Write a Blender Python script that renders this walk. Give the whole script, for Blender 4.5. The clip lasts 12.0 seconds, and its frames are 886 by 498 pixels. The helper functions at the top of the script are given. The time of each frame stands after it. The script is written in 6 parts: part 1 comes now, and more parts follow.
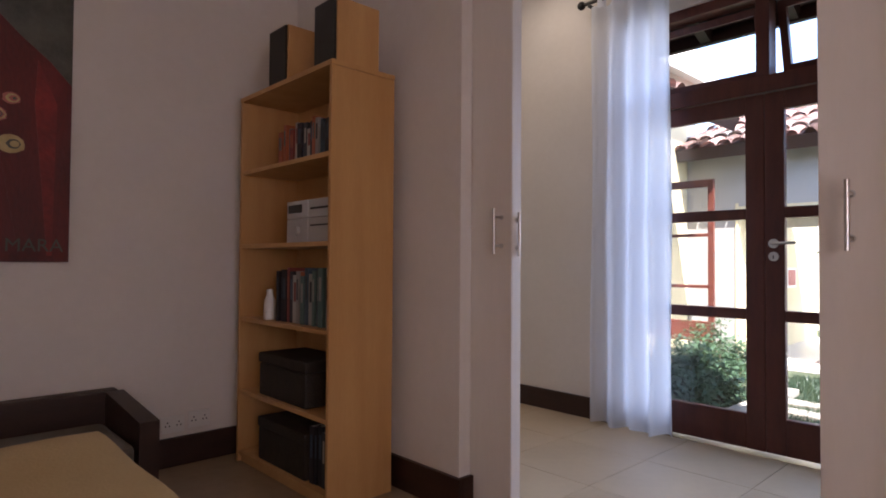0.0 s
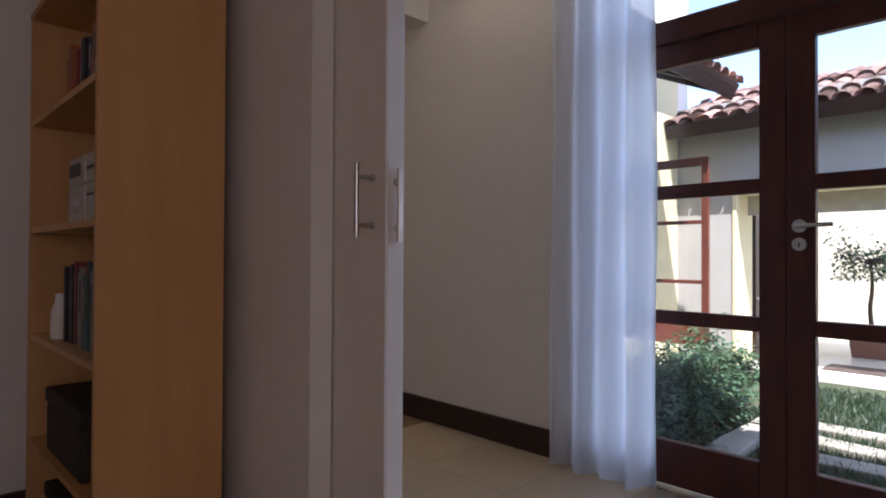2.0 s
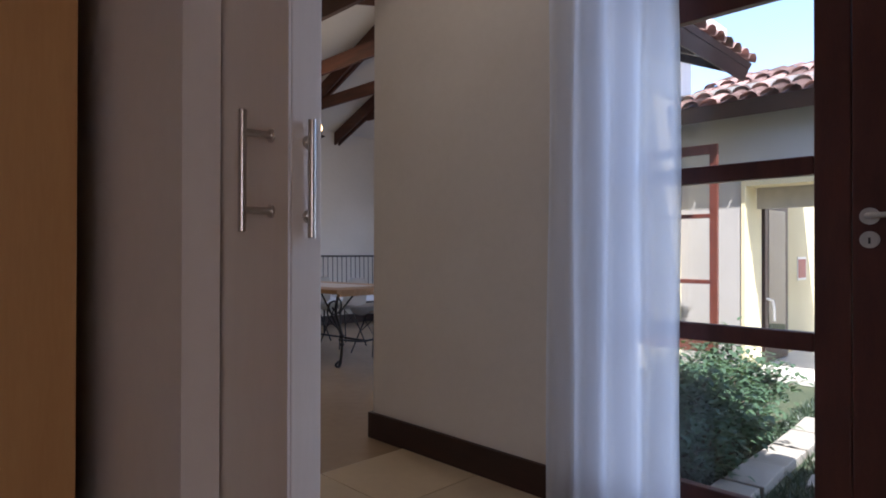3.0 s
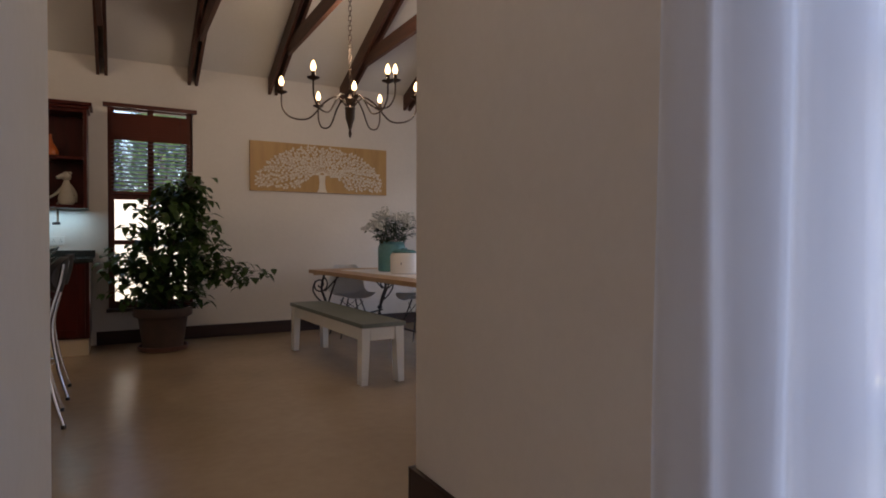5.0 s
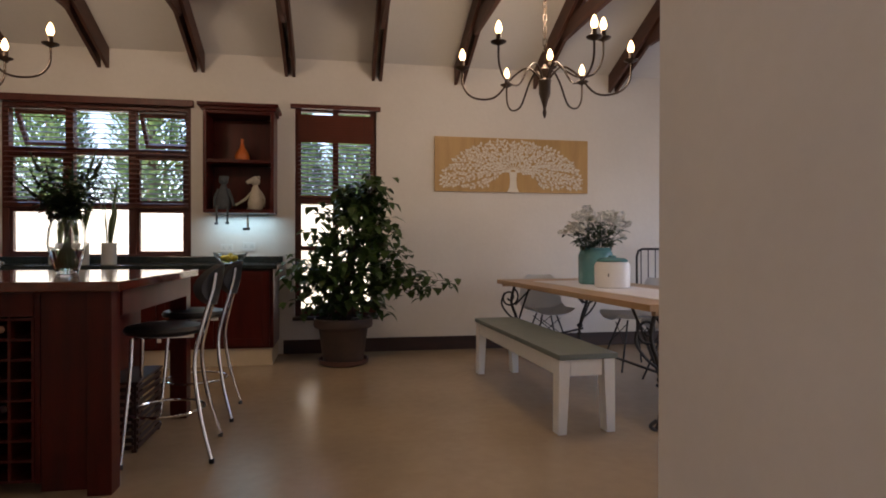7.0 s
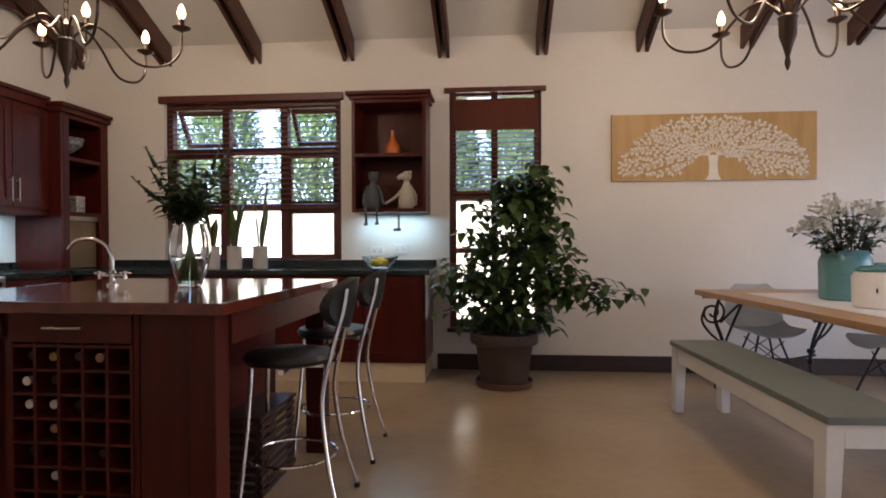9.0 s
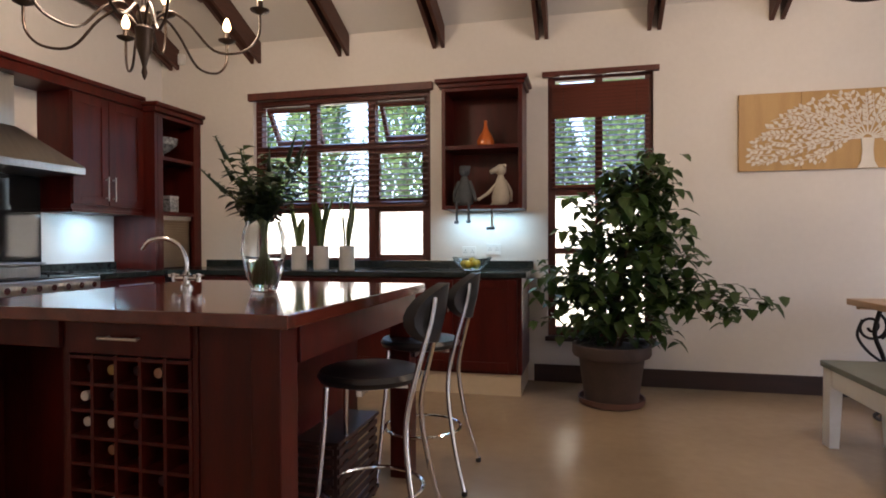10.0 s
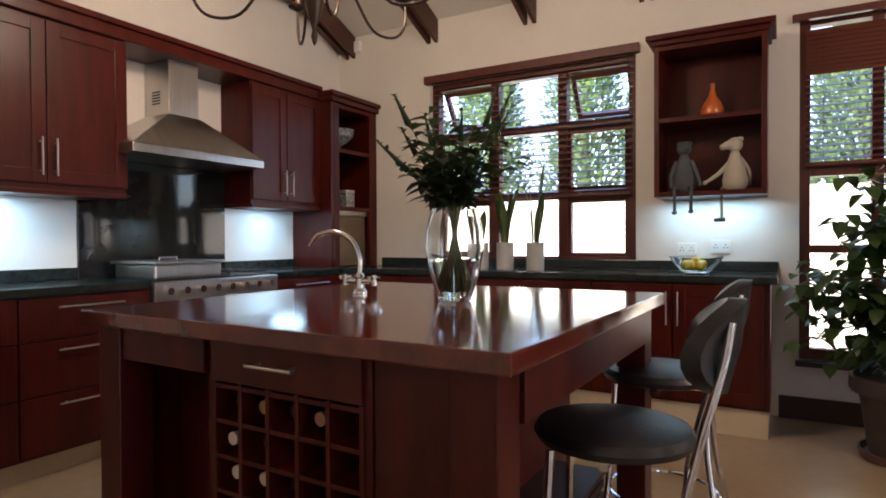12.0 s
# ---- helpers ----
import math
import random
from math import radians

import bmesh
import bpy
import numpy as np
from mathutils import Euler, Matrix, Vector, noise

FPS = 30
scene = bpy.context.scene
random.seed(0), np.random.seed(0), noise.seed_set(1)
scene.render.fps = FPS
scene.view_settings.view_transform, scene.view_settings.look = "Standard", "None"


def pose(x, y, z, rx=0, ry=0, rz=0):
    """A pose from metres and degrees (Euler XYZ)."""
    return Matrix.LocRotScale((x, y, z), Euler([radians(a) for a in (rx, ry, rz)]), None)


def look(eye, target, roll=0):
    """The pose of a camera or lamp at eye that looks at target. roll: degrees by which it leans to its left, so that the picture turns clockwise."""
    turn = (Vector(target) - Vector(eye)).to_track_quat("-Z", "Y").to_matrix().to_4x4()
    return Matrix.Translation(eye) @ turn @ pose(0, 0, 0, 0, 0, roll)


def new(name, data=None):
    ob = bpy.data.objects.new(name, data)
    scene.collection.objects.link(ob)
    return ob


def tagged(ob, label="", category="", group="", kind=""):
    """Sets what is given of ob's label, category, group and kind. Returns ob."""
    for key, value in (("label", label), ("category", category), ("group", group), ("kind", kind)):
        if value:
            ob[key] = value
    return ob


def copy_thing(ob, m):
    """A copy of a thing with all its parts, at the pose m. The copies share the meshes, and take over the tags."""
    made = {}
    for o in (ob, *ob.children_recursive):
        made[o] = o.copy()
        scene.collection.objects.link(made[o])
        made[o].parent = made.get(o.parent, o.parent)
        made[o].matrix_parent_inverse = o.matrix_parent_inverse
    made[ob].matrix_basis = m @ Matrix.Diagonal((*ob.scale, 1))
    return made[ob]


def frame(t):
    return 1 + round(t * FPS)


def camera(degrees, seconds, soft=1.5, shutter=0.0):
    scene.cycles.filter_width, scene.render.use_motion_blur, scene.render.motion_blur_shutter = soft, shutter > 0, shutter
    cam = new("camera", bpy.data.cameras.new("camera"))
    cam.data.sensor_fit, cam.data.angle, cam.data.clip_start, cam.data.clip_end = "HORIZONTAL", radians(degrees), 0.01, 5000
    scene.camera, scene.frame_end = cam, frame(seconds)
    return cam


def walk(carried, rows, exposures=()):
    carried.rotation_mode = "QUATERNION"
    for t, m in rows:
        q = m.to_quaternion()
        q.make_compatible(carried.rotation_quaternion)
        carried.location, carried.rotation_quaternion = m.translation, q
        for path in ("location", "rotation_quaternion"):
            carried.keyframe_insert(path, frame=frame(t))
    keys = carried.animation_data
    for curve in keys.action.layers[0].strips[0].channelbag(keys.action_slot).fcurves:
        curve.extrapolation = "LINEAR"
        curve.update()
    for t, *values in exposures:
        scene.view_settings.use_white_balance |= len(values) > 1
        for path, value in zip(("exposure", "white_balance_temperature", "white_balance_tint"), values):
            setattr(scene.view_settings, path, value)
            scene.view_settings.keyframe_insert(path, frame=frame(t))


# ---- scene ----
cam = camera(73.5, 12.0, soft=1.8)
EXPOSURES = [(0, 2.5, 6050, 19), (1.2, 2.08, 5900, 17), (2.5, 1.75, 5800, 16), (4.8, 1.75, 6300, 19), (5.5, 2.0, 6750, 19), (6.5, 2.2, 6700, 19), (8.5, 2.75, 6200, 18), (12, 3.08, 6200, 19)]
PATH = [
    (0, (-2.861, -2.980, 1.109), (-1.489, -1.526, 1.156), 0.4),
    (0.5, (-2.625, -2.903, 1.123), (-1.250, -1.451, 1.164), 0.2),
    (1, (-2.375, -2.794, 1.102), (-0.994, -1.348, 1.139), 0.3),
    (1.5, (-2.112, -2.668, 1.095), (-0.727, -1.226, 1.124), 0.3),
    (2, (-1.853, -2.522, 1.106), (-0.460, -1.088, 1.128), 0.3),
    (2.5, (-1.606, -2.352, 1.109), (-0.207, -0.923, 1.127), 0.2),
    (3, (-1.392, -2.168, 1.117), (0.022, -0.753, 1.129), 0.1),
    (3.2, (-1.306, -2.092, 1.118), (0.102, -0.671, 1.128), 0.1),
    (4.8, (-0.281, -1.606, 1.094), (0.726, 0.122, 1.066), 0.2),
    (5, (-0.227, -1.536, 1.101), (0.733, 0.218, 1.069), 0.1),
    (5.5, (-0.084, -1.311, 1.101), (0.739, 0.511, 1.066), -0.1),
    (6, (0.01, -1.07, 1.098), (0.674, 0.816, 1.074), -0.1),
    (6.5, (0.08, -0.839, 1.083), (0.568, 1.101, 1.068), -0.1),
    (8.3, (0.138, -0.055, 1.143), (0.169, 1.945, 1.125), 0.2),
    (8.5, (0.141, 0.023, 1.145), (0.108, 2.022, 1.121), -0.0),
    (9, (0.1, 0.232, 1.139), (-0.079, 2.224, 1.117), -0.2),
    (9.5, (0.066, 0.436, 1.138), (-0.257, 2.41, 1.115), -0.2),
    (10, (0.005, 0.635, 1.141), (-0.472, 2.578, 1.118), -0.2),
    (10.5, (-0.095, 0.818, 1.144), (-0.708, 2.721, 1.12), -0.3),
    (11, (-0.199, 0.978, 1.14), (-0.945, 2.834, 1.119), -0.3),
    (11.5, (-0.302, 1.114, 1.136), (-1.18, 2.911, 1.112), -0.3),
    (12, (-0.426, 1.227, 1.127), (-1.413, 2.966, 1.1), -0.3),
]
walk(cam, [(t, look(eye, target, roll)) for t, eye, target, roll in PATH], EXPOSURES)

# ---- world, sun, lamps, exposure ----
world = bpy.data.worlds.new("sky")
scene.world = world
world.use_nodes = True
wn = world.node_tree
sky = wn.nodes.new("ShaderNodeTexSky")
sky.sky_type = "NISHITA"
sky.sun_disc = False
sky.sun_elevation = radians(61)
sky.sun_rotation = radians(223)
wn.links.new(sky.outputs[0], wn.nodes["Background"].inputs[0])
wn.nodes["Background"].inputs[1].default_value = 0.15
sun_data = bpy.data.lights.new("sun", "SUN")
sun_data.energy, sun_data.angle, sun_data.color = 4.6, radians(0.5), (1, 0.95, 0.87)
sun = new("sun", sun_data)
sun.matrix_world = look((-6.0 * 2, -6.5 * 2, 16 * 2), (0, 0, 0))


def area_lamp(name, eye, target, sx, sy, power, color, spread=180):
    d = bpy.data.lights.new(name, "AREA")
    d.shape, d.size, d.size_y, d.energy, d.color = "RECTANGLE", sx, sy, power, color
    d.spread = radians(spread)
    ob = new(name, d)
    ob.matrix_world = look(eye, target)
    return ob


def point_lamp(name, place, power, color, radius):
    d = bpy.data.lights.new(name, "POINT")
    d.energy, d.color, d.shadow_soft_size = power, color, radius
    ob = new(name, d)
    ob.location = place
    return ob


COOL = (0.52, 0.85, 1.0)
SKYLIGHT = (0.80, 0.88, 1.0)
WARM = (1.0, 0.80, 0.56)
# strip lamps under the wall cabinets
area_lamp("strip_lamp", (-3.84, 2.72, 1.372), (-3.90, 2.72, 0), 0.12, 0.95, 1.1, COOL)
area_lamp("strip_lamp", (-3.84, 4.57, 1.375), (-3.90, 4.57, 0), 0.12, 0.6, 0.85, COOL)
area_lamp("strip_lamp", (-0.81, 5.40, 1.38), (-0.81, 5.46, 0), 0.55, 0.12, 0.4, COOL)
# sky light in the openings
area_lamp("glass_wall_light", (5.33, 2.9, 1.25), (0, 3.4, 0.9), 3.2, 2.2, 4.0, (0.52, 0.62, 1.0))
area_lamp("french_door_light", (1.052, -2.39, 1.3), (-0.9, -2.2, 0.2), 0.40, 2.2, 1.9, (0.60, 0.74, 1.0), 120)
area_lamp("french_door_light", (0.872, -1.03, 1.42), (0, -1.03, 1.42), 0.36, 2.6, 0.72, (0.66, 0.78, 1.0))
# downlight in the passage ceiling
area_lamp("downlight_lamp", (0.30, -0.35, 3.265), (0.42, -0.35, 0), 0.20, 0.20, 0.8, (1.0, 0.84, 0.64))
# warm fill lamp added in an unseen opening to brighten the bedroom
area_lamp("bedroom_fill", (-3.1, -4.77, 1.5), (-2.6, 0, 1.1), 1.9, 1.3, 5.0, (1.0, 0.64, 0.42))
# bulbs of the chandeliers
for cx, cy in ((1.46, 3.15), (-2.1, 3.11)):
    point_lamp("chandelier_light", (cx, cy, 2.62), 8.2, WARM, 0.16)


# ---- materials ----
def links(m):
    return m.node_tree.nodes, m.node_tree.links, m.node_tree.nodes["Principled BSDF"]


def plain(name, c1, c2=None, rough=0.6, scale=6.0, fine=60.0, bump=0.05, metal=0.0, stretch=(1, 1, 1), spec=0.5, vary=0.0, coat=0.0, rough2=None):
    """A surface of two tones with broad stains and fine grain."""
    m = bpy.data.materials.new(name)
    m.use_nodes = True
    n, l, p = links(m)
    c2 = c2 or tuple(v * 0.86 for v in c1)
    co = n.new("ShaderNodeTexCoord")
    mp = n.new("ShaderNodeMapping")
    mp.inputs["Scale"].default_value = stretch
    l.new(co.outputs["Object"], mp.inputs[0])
    a, b = n.new("ShaderNodeTexNoise"), n.new("ShaderNodeTexNoise")
    a.inputs["Scale"].default_value, a.inputs["Detail"].default_value = scale, 5
    b.inputs["Scale"].default_value, b.inputs["Detail"].default_value = fine, 3
    for t in (a, b):
        l.new(mp.outputs[0], t.inputs["Vector"])
    mx = n.new("ShaderNodeMath")
    mx.operation = "MULTIPLY_ADD"
    mx.inputs[1].default_value = 0.35
    l.new(b.outputs[0], mx.inputs[0])
    l.new(a.outputs[0], mx.inputs[2])
    last = mx.outputs[0]
    if vary:
        oi = n.new("ShaderNodeObjectInfo")
        ad = n.new("ShaderNodeMath")
        ad.operation = "MULTIPLY_ADD"
        ad.inputs[1].default_value = vary
        l.new(oi.outputs["Random"], ad.inputs[0])
        l.new(last, ad.inputs[2])
        last = ad.outputs[0]
    r = n.new("ShaderNodeValToRGB")
    r.color_ramp.elements[0].position, r.color_ramp.elements[1].position = 0.45, 0.95 + vary
    r.color_ramp.elements[0].color, r.color_ramp.elements[1].color = (*c2, 1), (*c1, 1)
    l.new(last, r.inputs[0])
    l.new(r.outputs[0], p.inputs["Base Color"])
    p.inputs["Roughness"].default_value, p.inputs["Metallic"].default_value = rough, metal
    p.inputs["Specular IOR Level"].default_value = spec
    p.inputs["Coat Weight"].default_value = coat
    p.inputs["Coat Roughness"].default_value = 0.12
    if rough2 is not None:
        rr = n.new("ShaderNodeMapRange")
        rr.inputs[3].default_value, rr.inputs[4].default_value = rough, rough2
        l.new(a.outputs[0], rr.inputs[0])
        l.new(rr.outputs[0], p.inputs["Roughness"])
    bp = n.new("ShaderNodeBump")
    bp.inputs["Strength"].default_value, bp.inputs["Distance"].default_value = bump, 0.01
    l.new(b.outputs[0], bp.inputs["Height"])
    l.new(bp.outputs[0], p.inputs["Normal"])
    return m


def glass(name, tint=(1, 1, 1), rough=0.0):
    m = bpy.data.materials.new(name)
    m.use_nodes = True
    n, l, p = links(m)
    p.inputs["Base Color"].default_value = (*tint, 1)
    p.inputs["Roughness"].default_value = rough
    p.inputs["Transmission Weight"].default_value = 1
    p.inputs["IOR"].default_value = 1.45
    return m


def glow(name, color, strength):
    m = bpy.data.materials.new(name)
    m.use_nodes = True
    n, l, p = links(m)
    p.inputs["Base Color"].default_value = (0.9, 0.85, 0.7, 1)
    p.inputs["Emission Color"].default_value = (*color, 1)
    p.inputs["Emission Strength"].default_value = strength
    return m


def sheer(name, color):
    """Thin cloth that lets light through."""
    m = bpy.data.materials.new(name)
    m.use_nodes = True
    n, l, p = links(m)
    p.inputs["Base Color"].default_value = (*color, 1)
    p.inputs["Roughness"].default_value = 0.9
    wv = n.new("ShaderNodeTexNoise")
    wv.inputs["Scale"].default_value = 400
    bp = n.new("ShaderNodeBump")
    bp.inputs["Strength"].default_value, bp.inputs["Distance"].default_value = 0.1, 0.002
    l.new(wv.outputs[0], bp.inputs["Height"])
    l.new(bp.outputs[0], p.inputs["Normal"])
    tl = n.new("ShaderNodeBsdfTranslucent")
    tl.inputs[0].default_value = (*color, 1)
    tp = n.new("ShaderNodeBsdfTransparent")
    m1, m2 = n.new("ShaderNodeMixShader"), n.new("ShaderNodeMixShader")
    m1.inputs[0].default_value, m2.inputs[0].default_value = 0.62, 0.10
    l.new(p.outputs[0], m1.inputs[1])
    l.new(tl.outputs[0], m1.inputs[2])
    l.new(m1.outputs[0], m2.inputs[1])
    l.new(tp.outputs[0], m2.inputs[2])
    l.new(m2.outputs[0], n["Material Output"].inputs[0])
    return m


def leafy(name, c1, c2, rough=0.4):
    m = plain(name, c1, c2, rough, 3, 40, 0.05)
    n, l, p = links(m)
    tl = n.new("ShaderNodeBsdfTranslucent")
    tl.inputs[0].default_value = (c1[0] * 1.6, c1[1] * 1.6, c1[2], 1)
    mx = n.new("ShaderNodeMixShader")
    mx.inputs[0].default_value = 0.2
    l.new(p.outputs[0], mx.inputs[1])
    l.new(tl.outputs[0], mx.inputs[2])
    l.new(mx.outputs[0], n["Material Output"].inputs[0])
    return m


PLASTER = plain("cream plaster", (0.76, 0.715, 0.66), (0.69, 0.645, 0.59), 0.85, 1.3, 25, 0.12)
CEILING = plain("white ceiling board", (0.74, 0.71, 0.66), (0.68, 0.65, 0.60), 0.85, 1.0, 30, 0.06)
FLOOR = plain("polished screed", (0.43, 0.32, 0.21), (0.33, 0.24, 0.155), 0.20, 1.1, 14, 0.03, rough2=0.30, spec=0.5)
TILE = plain("cream floor tile", (0.62, 0.50, 0.34), (0.52, 0.41, 0.27), 0.35, 2.0, 20, 0.03, vary=0.15, rough2=0.5)
DARK = plain("dark stained skirting", (0.045, 0.017, 0.012), (0.024, 0.010, 0.008), 0.45, 3, 40, 0.06, stretch=(1, 1, 6))
BEAM = plain("dark oiled beam", (0.100, 0.036, 0.020), (0.046, 0.018, 0.011), 0.55, 4, 30, 0.15, stretch=(6, 0.6, 6))
RED = plain("red mahogany", (0.086, 0.0092, 0.0054), (0.040, 0.0048, 0.003), 0.33, 3, 35, 0.04, stretch=(5, 5, 0.7), coat=0.0, spec=0.3)
REDTOP = plain("polished mahogany top", (0.15, 0.030, 0.017), (0.085, 0.017, 0.010), 0.10, 2.5, 30, 0.01, stretch=(6, 0.7, 5), coat=0.6)
FRAME = plain("red hardwood frame", (0.13, 0.030, 0.018), (0.07, 0.016, 0.011), 0.42, 4, 40, 0.06, stretch=(4, 4, 0.8))
SLAT = plain("red wooden slat", (0.16, 0.045, 0.028), (0.09, 0.025, 0.016), 0.4, 4, 40, 0.04, stretch=(0.8, 5, 5), vary=0.1)
BEECH = plain("beech veneer", (0.60, 0.345, 0.13), (0.50, 0.265, 0.09), 0.45, 2.2, 30, 0.03, stretch=(5, 5, 0.5))
WHITE = plain("cream painted door", (0.80, 0.74, 0.67), (0.74, 0.68, 0.61), 0.5, 1.5, 25, 0.04, stretch=(3, 3, 0.5))
BENCHW = plain("white painted wood", (0.82, 0.82, 0.80), (0.74, 0.74, 0.72), 0.5, 3, 35, 0.05)
BENCHG = plain("grey green painted seat", (0.19, 0.22, 0.21), (0.15, 0.175, 0.165), 0.5, 3, 35, 0.05)
STEEL = plain("brushed steel", (0.62, 0.60, 0.57), (0.52, 0.50, 0.48), 0.28, 3, 120, 0.03, metal=1.0, stretch=(1, 12, 1))
CHROME = plain("chrome", (0.80, 0.80, 0.80), (0.74, 0.74, 0.74), 0.10, 2, 30, 0.0, metal=1.0)
IRON = plain("black wrought iron", (0.030, 0.026, 0.024), (0.018, 0.016, 0.015), 0.5, 8, 60, 0.1, metal=0.3)
BRONZE = plain("brown iron", (0.075, 0.050, 0.035), (0.045, 0.030, 0.022), 0.42, 8, 60, 0.08, metal=0.6)
LEATHER = plain("black leather", (0.020, 0.020, 0.022), (0.013, 0.013, 0.015), 0.34, 6, 90, 0.10)
GRANITE = plain("black green granite", (0.030, 0.038, 0.036), (0.012, 0.015, 0.015), 0.16, 30, 160, 0.0)
BLACKGLASS = plain("black glass", (0.016, 0.017, 0.017), (0.012, 0.013, 0.013), 0.06, 3, 30, 0.0)
SPLASH = plain("white splashback", (0.84, 0.85, 0.84), (0.80, 0.81, 0.80), 0.3, 2, 30, 0.01)
PINE = plain("honey pine", (0.52, 0.32, 0.12), (0.38, 0.215, 0.075), 0.5, 2.5, 30, 0.05, stretch=(6, 5, 0.8), vary=0.25)
OAK = plain("worn oak top", (0.50, 0.31, 0.16), (0.36, 0.21, 0.10), 0.38, 2.5, 28, 0.08, stretch=(7, 0.7, 5), vary=0.2)
CARVED = plain("white carved inlay", (0.80, 0.74, 0.64), (0.72, 0.66, 0.56), 0.7, 8, 60, 0.05)
TEAL = plain("teal glaze", (0.13, 0.30, 0.31), (0.09, 0.23, 0.25), 0.25, 5, 40, 0.03)
CROCK = plain("white glazed stoneware", (0.80, 0.78, 0.76), (0.74, 0.72, 0.70), 0.3, 5, 40, 0.02)
CLOTH = plain("white woven runner", (0.80, 0.78, 0.80), (0.72, 0.70, 0.72), 0.9, 10, 150, 0.2)
SHELL = plain("white moulded shell", (0.72, 0.72, 0.71), (0.68, 0.68, 0.67), 0.4, 3, 30, 0.0)
TERRA = plain("dark brown clay", (0.085, 0.055, 0.045), (0.05, 0.034, 0.030), 0.6, 6, 50, 0.1)
SOIL = plain("dark soil", (0.04, 0.028, 0.02), (0.02, 0.014, 0.01), 0.95, 30, 90, 0.6)
LEAF = leafy("dark green leaf", (0.060, 0.105, 0.030), (0.028, 0.055, 0.016), 0.35)
LEAF2 = leafy("grey green leaf", (0.045, 0.075, 0.040), (0.026, 0.045, 0.026), 0.45)
SPEAR = leafy("spear leaf", (0.16, 0.20, 0.05), (0.05, 0.10, 0.03), 0.4)
BUSH = leafy("garden leaf", (0.075, 0.13, 0.062), (0.035, 0.07, 0.04), 0.5)
STEM = plain("brown stem", (0.11, 0.07, 0.045), (0.07, 0.045, 0.03), 0.8, 10, 60, 0.3)
PETAL = plain("white petals", (0.85, 0.84, 0.80), (0.76, 0.75, 0.68), 0.7, 20, 80, 0.05)
PANE = glass("window glass")
CLEAR = glass("clear glass", (0.96, 0.98, 0.97))
WATER = glass("water", (0.94, 0.97, 0.95))
BULB = glow("lit bulb", (1.0, 0.62, 0.26), 1.7)
SHEER = sheer("sheer white cloth", (0.87, 0.90, 0.96))
GREY = plain("pale grey ceramic", (0.50, 0.49, 0.46), (0.43, 0.42, 0.39), 0.6, 8, 60, 0.08)
LEMON = plain("lemon skin", (0.75, 0.60, 0.05), (0.65, 0.50, 0.04), 0.45, 12, 90, 0.15)
AMBER = plain("amber glaze", (0.60, 0.16, 0.03), (0.45, 0.10, 0.02), 0.3, 5, 40, 0.03)
LINEN = plain("natural linen", (0.50, 0.46, 0.38), (0.40, 0.36, 0.30), 0.9, 12, 120, 0.2)
SLATE = plain("dark slate cloth", (0.09, 0.10, 0.11), (0.06, 0.07, 0.08), 0.9, 12, 120, 0.2)
BOXM = plain("dark woven box", (0.032, 0.024, 0.018), (0.018, 0.014, 0.011), 0.7, 20, 110, 0.4)
SILVER = plain("silver plastic", (0.52, 0.51, 0.49), (0.46, 0.45, 0.43), 0.35, 4, 40, 0.0, metal=0.4)
BLACK = plain("black plastic", (0.018, 0.017, 0.017), (0.012, 0.012, 0.012), 0.45, 4, 60, 0.02)
BLANKET = plain("ochre bed cover", (0.60, 0.43, 0.20), (0.50, 0.35, 0.15), 0.9, 3, 110, 0.25)
PLUG = plain("white plastic plate", (0.78, 0.76, 0.72), (0.74, 0.72, 0.68), 0.4, 4, 40, 0.0)
CANVAS = plain("dark red canvas", (0.16, 0.012, 0.010), (0.045, 0.006, 0.006), 0.6, 2.4, 40, 0.2, stretch=(1.6, 1, 0.7))
CANVAS2 = plain("grey green paint", (0.11, 0.11, 0.085), (0.05, 0.05, 0.04), 0.6, 6, 40, 0.3)
ROSE = plain("pink paint", (0.48, 0.17, 0.13), (0.32, 0.09, 0.07), 0.6, 14, 60, 0.3)
YELLOW = plain("pale yellow paint", (0.58, 0.46, 0.22), (0.42, 0.30, 0.12), 0.6, 14, 60, 0.3)
RENDER = plain("grey outdoor render", (0.40, 0.38, 0.35), (0.33, 0.31, 0.28), 0.9, 1.2, 30, 0.2)
YREND = plain("pale yellow render", (0.70, 0.61, 0.38), (0.62, 0.53, 0.32), 0.9, 1.5, 30, 0.15)
ROOF = plain("clay roof tile", (0.36, 0.23, 0.19), (0.24, 0.15, 0.13), 0.8, 5, 40, 0.3, vary=0.2)
GRASS = plain("dry lawn", (0.060, 0.070, 0.032), (0.028, 0.042, 0.018), 0.95, 3, 60, 0.8)
PAVE = plain("pale stone slab", (0.31, 0.28, 0.23), (0.21, 0.19, 0.15), 0.85, 4, 40, 0.25, vary=0.2)
PATIO = plain("pale patio tile", (0.66, 0.62, 0.55), (0.58, 0.54, 0.47), 0.4, 2, 30, 0.05)
SAND = plain("sunlit boundary wall", (0.74, 0.66, 0.52), (0.66, 0.58, 0.45), 0.9, 1.5, 30, 0.2)
HEDGE = leafy("hedge leaf", (0.14, 0.21, 0.11), (0.07, 0.12, 0.06), 0.6)


